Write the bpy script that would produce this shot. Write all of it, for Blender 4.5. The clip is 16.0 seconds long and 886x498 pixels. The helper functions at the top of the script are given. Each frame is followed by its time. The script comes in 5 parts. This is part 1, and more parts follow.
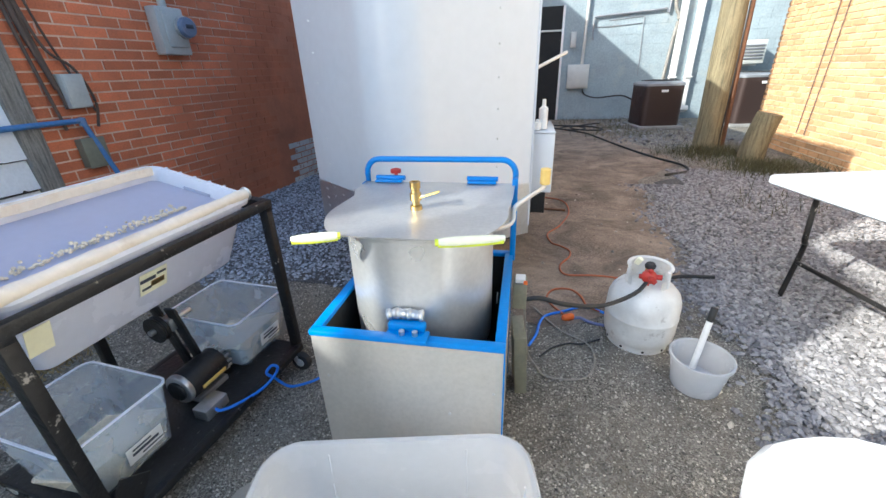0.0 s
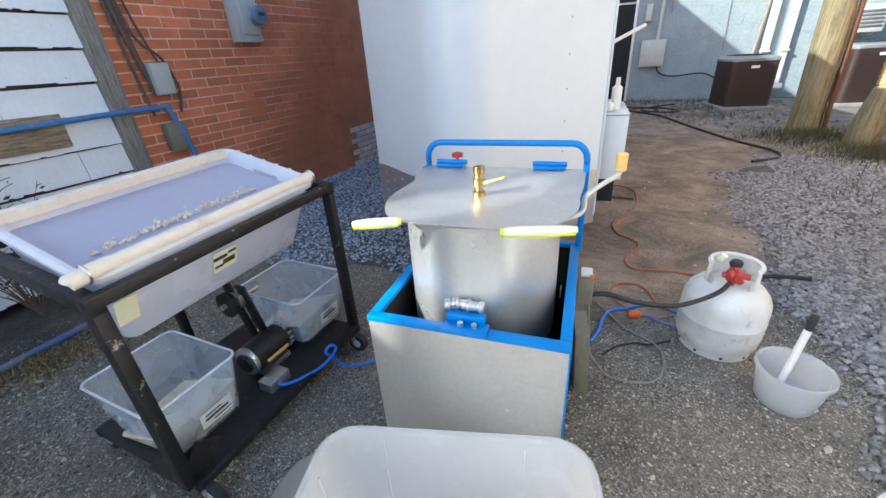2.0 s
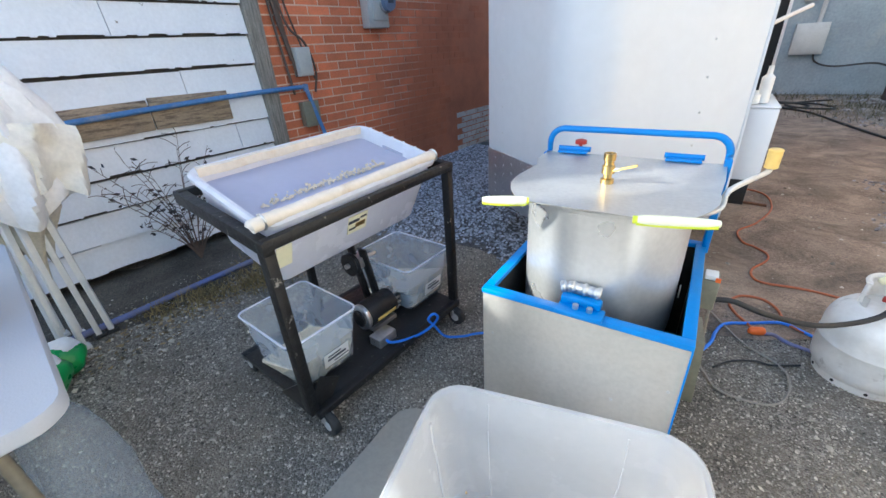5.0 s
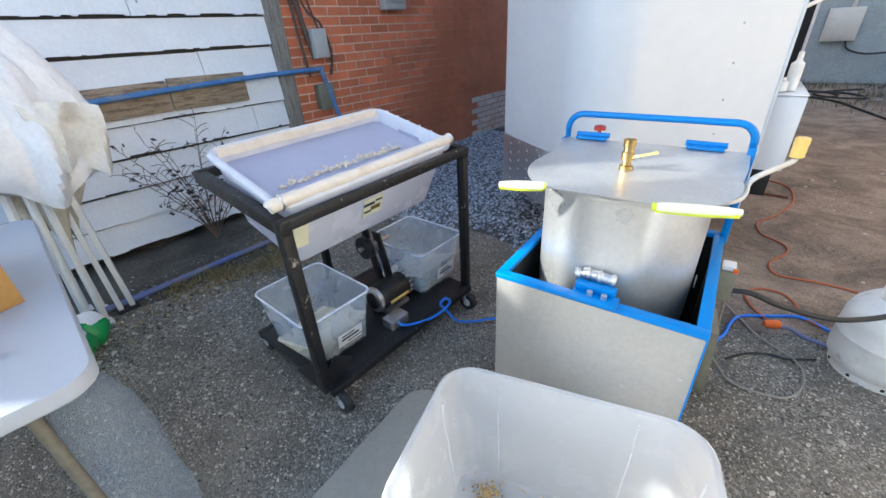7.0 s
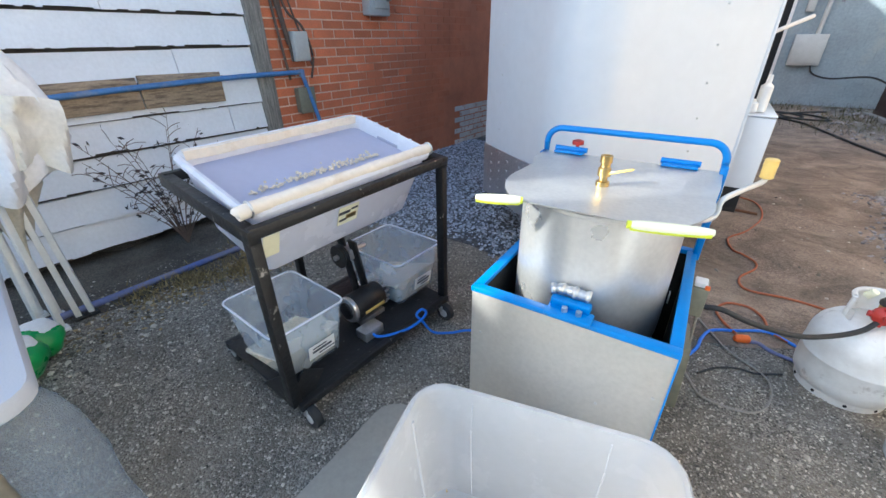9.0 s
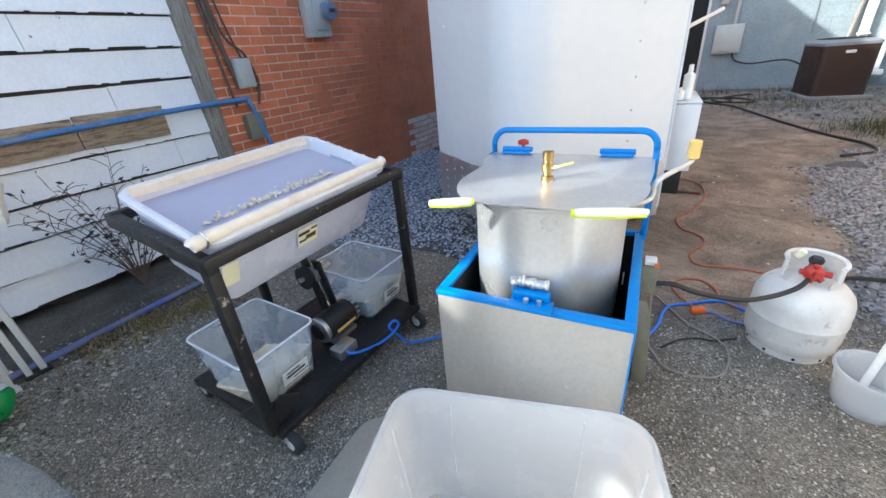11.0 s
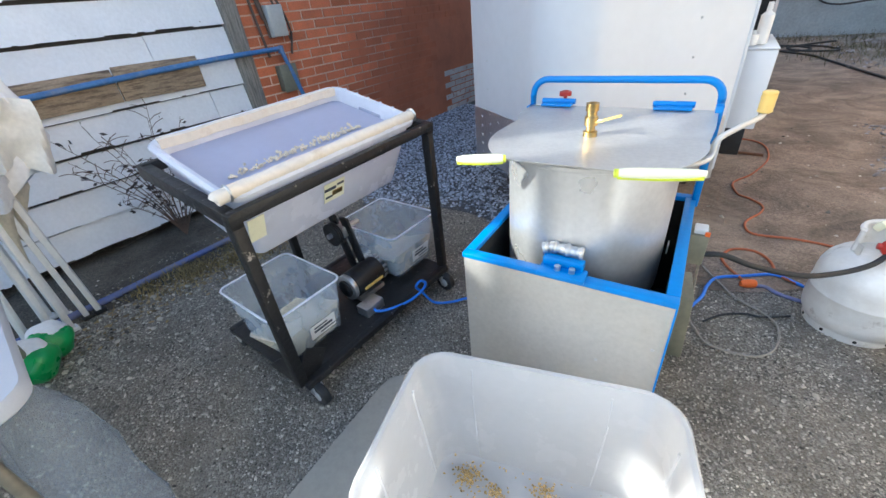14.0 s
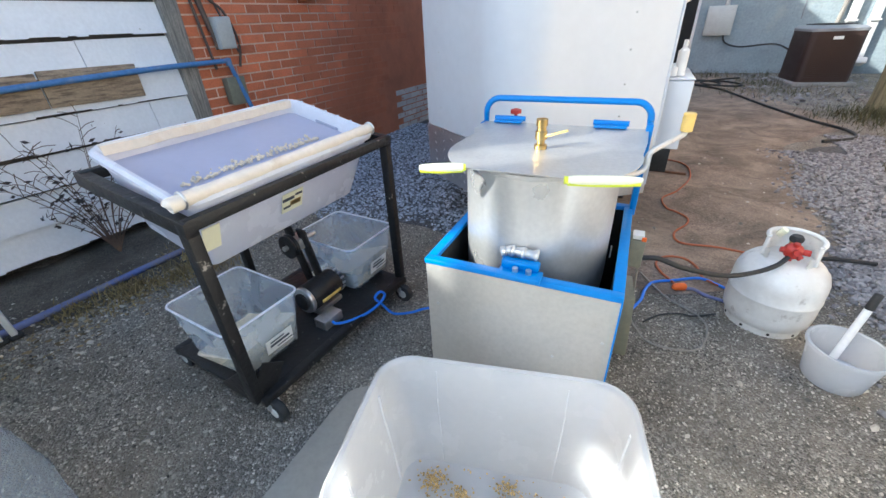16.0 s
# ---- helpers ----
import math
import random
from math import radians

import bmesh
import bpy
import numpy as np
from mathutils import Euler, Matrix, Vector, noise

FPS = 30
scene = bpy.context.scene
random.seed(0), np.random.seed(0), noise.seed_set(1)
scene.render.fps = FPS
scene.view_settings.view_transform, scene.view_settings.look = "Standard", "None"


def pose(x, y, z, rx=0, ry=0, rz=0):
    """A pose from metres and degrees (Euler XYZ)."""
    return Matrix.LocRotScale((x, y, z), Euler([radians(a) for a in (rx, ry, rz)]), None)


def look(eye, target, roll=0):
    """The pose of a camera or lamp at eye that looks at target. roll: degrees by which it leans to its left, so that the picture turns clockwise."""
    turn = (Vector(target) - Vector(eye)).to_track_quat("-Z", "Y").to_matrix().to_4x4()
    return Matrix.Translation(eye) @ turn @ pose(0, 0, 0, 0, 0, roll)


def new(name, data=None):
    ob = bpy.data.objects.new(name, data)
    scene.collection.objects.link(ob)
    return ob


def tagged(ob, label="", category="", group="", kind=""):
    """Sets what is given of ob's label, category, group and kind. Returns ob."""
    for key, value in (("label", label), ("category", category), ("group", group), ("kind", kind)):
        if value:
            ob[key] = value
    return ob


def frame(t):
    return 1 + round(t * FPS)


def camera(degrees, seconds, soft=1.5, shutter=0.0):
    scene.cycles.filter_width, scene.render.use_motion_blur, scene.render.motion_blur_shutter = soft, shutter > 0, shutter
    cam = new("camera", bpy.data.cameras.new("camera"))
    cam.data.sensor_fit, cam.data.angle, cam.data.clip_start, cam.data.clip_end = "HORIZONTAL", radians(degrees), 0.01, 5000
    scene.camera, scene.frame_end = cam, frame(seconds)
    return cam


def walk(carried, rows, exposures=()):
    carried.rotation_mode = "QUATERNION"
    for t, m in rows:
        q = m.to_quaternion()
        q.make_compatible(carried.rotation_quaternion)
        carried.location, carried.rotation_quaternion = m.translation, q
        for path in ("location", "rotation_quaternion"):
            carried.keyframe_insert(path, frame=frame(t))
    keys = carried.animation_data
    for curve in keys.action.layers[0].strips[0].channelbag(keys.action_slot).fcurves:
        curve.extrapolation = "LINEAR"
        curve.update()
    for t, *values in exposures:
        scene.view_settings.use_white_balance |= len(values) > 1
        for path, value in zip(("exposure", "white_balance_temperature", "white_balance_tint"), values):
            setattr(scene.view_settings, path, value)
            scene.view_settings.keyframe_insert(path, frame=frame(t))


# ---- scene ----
cam = camera(96.8, 16.0)
PATH = [
    (0, (0.533, 1.224, 1.236), (0.162, 3.005, 0.405), -2.1),
    (0.5, (0.521, 1.251, 1.232), (0.077, 3.014, 0.398), -1.9),
    (1, (0.509, 1.327, 1.229), (-0.012, 3.075, 0.409), -3.0),
    (1.5, (0.522, 1.349, 1.231), (0.009, 3.091, 0.393), -2.8),
    (2, (0.498, 1.265, 1.224), (-0.127, 2.946, 0.338), -3.8),
    (2.5, (0.48, 1.211, 1.22), (-0.136, 2.874, 0.297), -3.2),
    (3, (0.459, 1.178, 1.227), (-0.245, 2.817, 0.322), -3.8),
    (3.5, (0.441, 1.16, 1.223), (-0.385, 2.738, 0.314), -3.2),
    (4, (0.437, 1.162, 1.225), (-0.484, 2.693, 0.326), -3.2),
    (4.5, (0.444, 1.181, 1.226), (-0.497, 2.696, 0.32), -3.8),
    (4.7, (0.44, 1.168, 1.226), (-0.529, 2.665, 0.321), -3.7),
    (6.8, (0.429, 1.154, 1.224), (-0.616, 2.56, 0.26), -4.2),
    (7, (0.431, 1.149, 1.222), (-0.598, 2.565, 0.254), -3.3),
    (7.5, (0.433, 1.14, 1.23), (-0.67, 2.523, 0.298), -3.6),
    (8, (0.448, 1.169, 1.235), (-0.626, 2.58, 0.311), -4.8),
    (8.5, (0.439, 1.194, 1.228), (-0.537, 2.649, 0.264), -2.4),
    (9, (0.429, 1.183, 1.224), (-0.529, 2.665, 0.282), -0.7),
    (9.5, (0.427, 1.181, 1.233), (-0.526, 2.652, 0.269), -3.9),
    (10, (0.458, 1.165, 1.248), (-0.432, 2.723, 0.364), -5.4),
    (10.2, (0.464, 1.154, 1.244), (-0.383, 2.738, 0.365), -4.9),
    (12.3, (0.492, 1.202, 1.207), (-0.34, 2.726, 0.215), -6.0),
    (12.5, (0.499, 1.187, 1.206), (-0.346, 2.694, 0.199), -6.7),
    (13, (0.492, 1.17, 1.196), (-0.386, 2.643, 0.167), -5.1),
    (13.5, (0.484, 1.186, 1.194), (-0.459, 2.609, 0.151), -6.7),
    (14, (0.462, 1.226, 1.198), (-0.494, 2.624, 0.134), -6.3),
    (14.5, (0.456, 1.196, 1.201), (-0.505, 2.63, 0.191), -4.5),
    (15, (0.451, 1.168, 1.199), (-0.473, 2.632, 0.197), -3.0),
    (15.5, (0.449, 1.159, 1.183), (-0.402, 2.649, 0.155), -2.3),
    (16, (0.457, 1.167, 1.189), (-0.298, 2.726, 0.189), -2.8),
]
walk(cam, [(t, look(eye, target, roll)) for t, eye, target, roll in PATH],
     exposures=[(0.0, 1.49, 5830, 3), (2.5, 1.53, 5830, 3), (4.5, 1.62, 5830, 3), (16.0, 1.62, 5830, 3)])

# ---- light ----
SUN_AZ = math.atan2(0.625, 0.78)      # way the light travels, in plan
SUN_EL = math.atan(0.55)
world = bpy.data.worlds.new("sky_world")
scene.world = world
world.use_nodes = True
wn = world.node_tree.nodes
sky = wn.new("ShaderNodeTexSky")
sky.sky_type, sky.sun_disc = "NISHITA", False
sky.sun_elevation = SUN_EL
sky.sun_rotation = radians(90) - (SUN_AZ + math.pi)
sky.air_density, sky.dust_density = 1.0, 2.0
wn["Background"].inputs[1].default_value = 0.15
world.node_tree.links.new(sky.outputs[0], wn["Background"].inputs[0])
sl = bpy.data.lights.new("sun", "SUN")
sl.energy, sl.angle, sl.color = 3.0, radians(0.6), (1.0, 0.93, 0.82)
sun = new("sun", sl)
sun.matrix_world = look((0, 0, 0), (math.cos(SUN_AZ) * math.cos(SUN_EL), math.sin(SUN_AZ) * math.cos(SUN_EL), -math.sin(SUN_EL)))

# ---- materials ----
def mat(name, col, rough=0.6, metal=0.0, var=0.15, scale=6.0, bump=0.1, fine=60.0, spots=None, island=0.0, obj=0.0, blot=None):
    """Procedural surface: two scales of noise over a base colour, a bump, spots of another colour."""
    m = bpy.data.materials.new(name)
    m.use_nodes = True
    nt = m.node_tree
    N, L = nt.nodes, nt.links
    b = N["Principled BSDF"]
    geo = N.new("ShaderNodeNewGeometry")
    n1 = N.new("ShaderNodeTexNoise"); n1.inputs["Scale"].default_value = scale; n1.inputs["Detail"].default_value = 6
    n2 = N.new("ShaderNodeTexNoise"); n2.inputs["Scale"].default_value = fine; n2.inputs["Detail"].default_value = 4
    for n in (n1, n2):
        L.new(geo.outputs["Position"], n.inputs["Vector"])
    add = N.new("ShaderNodeMath"); add.operation = "ADD"
    L.new(n1.outputs[0], add.inputs[0]); L.new(n2.outputs[0], add.inputs[1])
    mr = N.new("ShaderNodeMapRange")
    mr.inputs[1].default_value, mr.inputs[2].default_value = 0.65, 1.35
    mr.inputs[3].default_value, mr.inputs[4].default_value = 1 - var, 1 + var
    L.new(add.outputs[0], mr.inputs[0])
    val = mr.outputs[0]
    for amount, out in ((island, geo.outputs["Random Per Island"]), (obj, None)):
        if amount:
            if out is None:
                out = N.new("ShaderNodeObjectInfo").outputs["Random"]
            r = N.new("ShaderNodeMapRange")
            r.inputs[3].default_value, r.inputs[4].default_value = 1 - amount, 1 + amount
            L.new(out, r.inputs[0])
            mu = N.new("ShaderNodeMath"); mu.operation = "MULTIPLY"
            L.new(val, mu.inputs[0]); L.new(r.outputs[0], mu.inputs[1])
            val = mu.outputs[0]
    vm = N.new("ShaderNodeVectorMath"); vm.operation = "SCALE"
    vm.inputs[0].default_value = col[:3]
    L.new(val, vm.inputs["Scale"])
    out = vm.outputs[0]
    for scol, sscale, lo, hi in [q for q in (blot, spots) if q]:
        n3 = N.new("ShaderNodeTexNoise"); n3.inputs["Scale"].default_value = sscale; n3.inputs["Detail"].default_value = 8
        n3.inputs["Roughness"].default_value = 0.65
        L.new(geo.outputs["Position"], n3.inputs["Vector"])
        r3 = N.new("ShaderNodeMapRange"); r3.inputs[1].default_value, r3.inputs[2].default_value = lo, hi
        L.new(n3.outputs[0], r3.inputs[0])
        mx = N.new("ShaderNodeMix"); mx.data_type = "RGBA"
        L.new(r3.outputs[0], mx.inputs[0]); L.new(out, mx.inputs[6]); mx.inputs[7].default_value = (*scol, 1)
        out = mx.outputs[2]
    L.new(out, b.inputs["Base Color"])
    b.inputs["Metallic"].default_value = metal
    rr = N.new("ShaderNodeMapRange")
    rr.inputs[1].default_value, rr.inputs[2].default_value = 0.3, 0.7
    rr.inputs[3].default_value, rr.inputs[4].default_value = max(0.03, rough - 0.08), min(1, rough + 0.08)
    L.new(n1.outputs[0], rr.inputs[0]); L.new(rr.outputs[0], b.inputs["Roughness"])
    if bump:
        bp = N.new("ShaderNodeBump"); bp.inputs["Strength"].default_value = bump; bp.inputs["Distance"].default_value = 0.01
        L.new(n2.outputs[0], bp.inputs["Height"]); L.new(bp.outputs[0], b.inputs["Normal"])
    return m


def granular(name, dark, pale, scale, patch, patch_scale=1.4, sparse=1.6, bump=0.8, stain=0.0):
    """Packed grit: cells of many greys at stone size, over patches of finer dirt."""
    m = mat(name, (1, 1, 1), 0.9, 0, 0.2, 2.5, 0, 200)
    N, L = m.node_tree.nodes, m.node_tree.links
    b = N["Principled BSDF"]
    geo = N.new("ShaderNodeNewGeometry")
    vals = []
    for sc in (scale, scale * 2.3):
        v = N.new("ShaderNodeTexVoronoi"); v.inputs["Scale"].default_value = sc
        L.new(geo.outputs["Position"], v.inputs["Vector"])
        sep = N.new("ShaderNodeSeparateColor"); L.new(v.outputs["Color"], sep.inputs[0])
        pw = N.new("ShaderNodeMath"); pw.operation = "POWER"; pw.inputs[1].default_value = sparse
        L.new(sep.outputs[0], pw.inputs[0])
        vals.append((v, pw))
    av = N.new("ShaderNodeMath"); av.operation = "MULTIPLY_ADD"; av.inputs[1].default_value = 0.6
    half = N.new("ShaderNodeMath"); half.operation = "MULTIPLY"; half.inputs[1].default_value = 0.4
    L.new(vals[1][1].outputs[0], half.inputs[0])
    L.new(vals[0][1].outputs[0], av.inputs[0]); L.new(half.outputs[0], av.inputs[2])
    mx = N.new("ShaderNodeMix"); mx.data_type = "RGBA"
    mx.inputs[6].default_value, mx.inputs[7].default_value = (*dark, 1), (*pale, 1)
    L.new(av.outputs[0], mx.inputs[0])
    n = N.new("ShaderNodeTexNoise"); n.inputs["Scale"].default_value = patch_scale; n.inputs["Detail"].default_value = 7
    n.inputs["Roughness"].default_value = 0.65
    L.new(geo.outputs["Position"], n.inputs["Vector"])
    r = N.new("ShaderNodeMapRange"); r.inputs[1].default_value, r.inputs[2].default_value = 0.42, 0.66
    r.inputs[4].default_value = 0.85
    L.new(n.outputs[0], r.inputs[0])
    m2 = N.new("ShaderNodeMix"); m2.data_type = "RGBA"
    m2.inputs[7].default_value = (*patch, 1)
    L.new(r.outputs[0], m2.inputs[0]); L.new(mx.outputs[2], m2.inputs[6])
    out = m2.outputs[2]
    if stain:
        n4 = N.new("ShaderNodeTexNoise"); n4.inputs["Scale"].default_value = 2.6; n4.inputs["Detail"].default_value = 9
        n4.inputs["Roughness"].default_value = 0.7; n4.inputs["Distortion"].default_value = 0.6
        L.new(geo.outputs["Position"], n4.inputs["Vector"])
        r4 = N.new("ShaderNodeMapRange")
        r4.inputs[1].default_value, r4.inputs[2].default_value = 0.36, 0.64
        r4.inputs[3].default_value, r4.inputs[4].default_value = 1 - stain, 1 + stain * 0.6
        L.new(n4.outputs[0], r4.inputs[0])
        v4 = N.new("ShaderNodeVectorMath"); v4.operation = "SCALE"
        L.new(out, v4.inputs[0]); L.new(r4.outputs[0], v4.inputs["Scale"])
        out = v4.outputs[0]
    L.new(out, b.inputs["Base Color"])
    bp = N.new("ShaderNodeBump"); bp.inputs["Strength"].default_value = bump; bp.inputs["Distance"].default_value = 0.006
    bp.invert = True
    L.new(vals[0][0].outputs["Distance"], bp.inputs["Height"]); L.new(bp.outputs[0], b.inputs["Normal"])
    return m


def grained(name, pale, dark, along, across, axis="y", rough=0.85):
    """Weathered wood: long streaks of dark grain along one axis, over stains."""
    m = mat(name, pale, rough, 0, 0.2, 5, 0.35, 80)
    N, L = m.node_tree.nodes, m.node_tree.links
    b = N["Principled BSDF"]
    was = b.inputs["Base Color"].links[0].from_socket
    geo = N.new("ShaderNodeNewGeometry")
    mp = N.new("ShaderNodeMapping")
    sc = [across, across, across]
    sc["xyz".index(axis)] = along
    mp.inputs["Scale"].default_value = sc
    L.new(geo.outputs["Position"], mp.inputs["Vector"])
    n = N.new("ShaderNodeTexNoise"); n.inputs["Scale"].default_value = 1.0; n.inputs["Detail"].default_value = 8
    n.inputs["Roughness"].default_value = 0.7
    L.new(mp.outputs[0], n.inputs["Vector"])
    r = N.new("ShaderNodeMapRange"); r.inputs[1].default_value, r.inputs[2].default_value = 0.44, 0.64
    L.new(n.outputs[0], r.inputs[0])
    mx = N.new("ShaderNodeMix"); mx.data_type = "RGBA"
    L.new(r.outputs[0], mx.inputs[0]); L.new(was, mx.inputs[6]); mx.inputs[7].default_value = (*dark, 1)
    L.new(mx.outputs[2], b.inputs["Base Color"])
    return m


def washed(m, col, start, end):
    """A coat of brown wash that hides brick and joints alike, from one length of the wall on."""
    N, L = m.node_tree.nodes, m.node_tree.links
    b = N["Principled BSDF"]
    was = b.inputs["Base Color"].links[0].from_socket
    geo = N.new("ShaderNodeNewGeometry")
    sep = N.new("ShaderNodeSeparateXYZ"); L.new(geo.outputs["Position"], sep.inputs[0])
    n = N.new("ShaderNodeTexNoise"); n.inputs["Scale"].default_value = 2.2; n.inputs["Detail"].default_value = 8
    n.inputs["Roughness"].default_value = 0.65
    L.new(geo.outputs["Position"], n.inputs["Vector"])
    a = N.new("ShaderNodeMath"); a.operation = "MULTIPLY_ADD"; a.inputs[1].default_value = -0.55
    L.new(sep.outputs[2], a.inputs[0]); L.new(sep.outputs[1], a.inputs[2])
    c = N.new("ShaderNodeMath"); c.operation = "MULTIPLY_ADD"; c.inputs[1].default_value = 2.2
    L.new(n.outputs[0], c.inputs[0]); L.new(a.outputs[0], c.inputs[2])
    r = N.new("ShaderNodeMapRange"); r.inputs[1].default_value, r.inputs[2].default_value = start, end
    r.inputs[4].default_value = 0.94
    L.new(c.outputs[0], r.inputs[0])
    v = N.new("ShaderNodeVectorMath"); v.operation = "SCALE"
    v.inputs[0].default_value = col
    k = N.new("ShaderNodeMapRange")
    k.inputs[1].default_value, k.inputs[2].default_value, k.inputs[3].default_value, k.inputs[4].default_value = 0.3, 0.7, 0.75, 1.25
    L.new(n.outputs[0], k.inputs[0]); L.new(k.outputs[0], v.inputs["Scale"])
    mx = N.new("ShaderNodeMix"); mx.data_type = "RGBA"
    L.new(r.outputs[0], mx.inputs[0]); L.new(was, mx.inputs[6]); L.new(v.outputs[0], mx.inputs[7])
    L.new(mx.outputs[2], b.inputs["Base Color"])
    return m


def plastic(name, col, clear=0.35, rough=0.25, tint=(0.96, 0.97, 1.0)):
    """Milky translucent plastic."""
    m = mat(name, col, rough, 0, 0.05, 9, 0.05, 40)
    N, L = m.node_tree.nodes, m.node_tree.links
    b = N["Principled BSDF"]
    tl = N.new("ShaderNodeBsdfTranslucent"); tl.inputs[0].default_value = (*col, 1)
    tr = N.new("ShaderNodeBsdfTransparent"); tr.inputs[0].default_value = (*tint, 1)
    m1 = N.new("ShaderNodeMixShader"); m1.inputs[0].default_value = 0.4
    m2 = N.new("ShaderNodeMixShader"); m2.inputs[0].default_value = clear
    L.new(b.outputs[0], m1.inputs[1]); L.new(tl.outputs[0], m1.inputs[2])
    L.new(m1.outputs[0], m2.inputs[1]); L.new(tr.outputs[0], m2.inputs[2])
    L.new(m2.outputs[0], N["Material Output"].inputs[0])
    return m


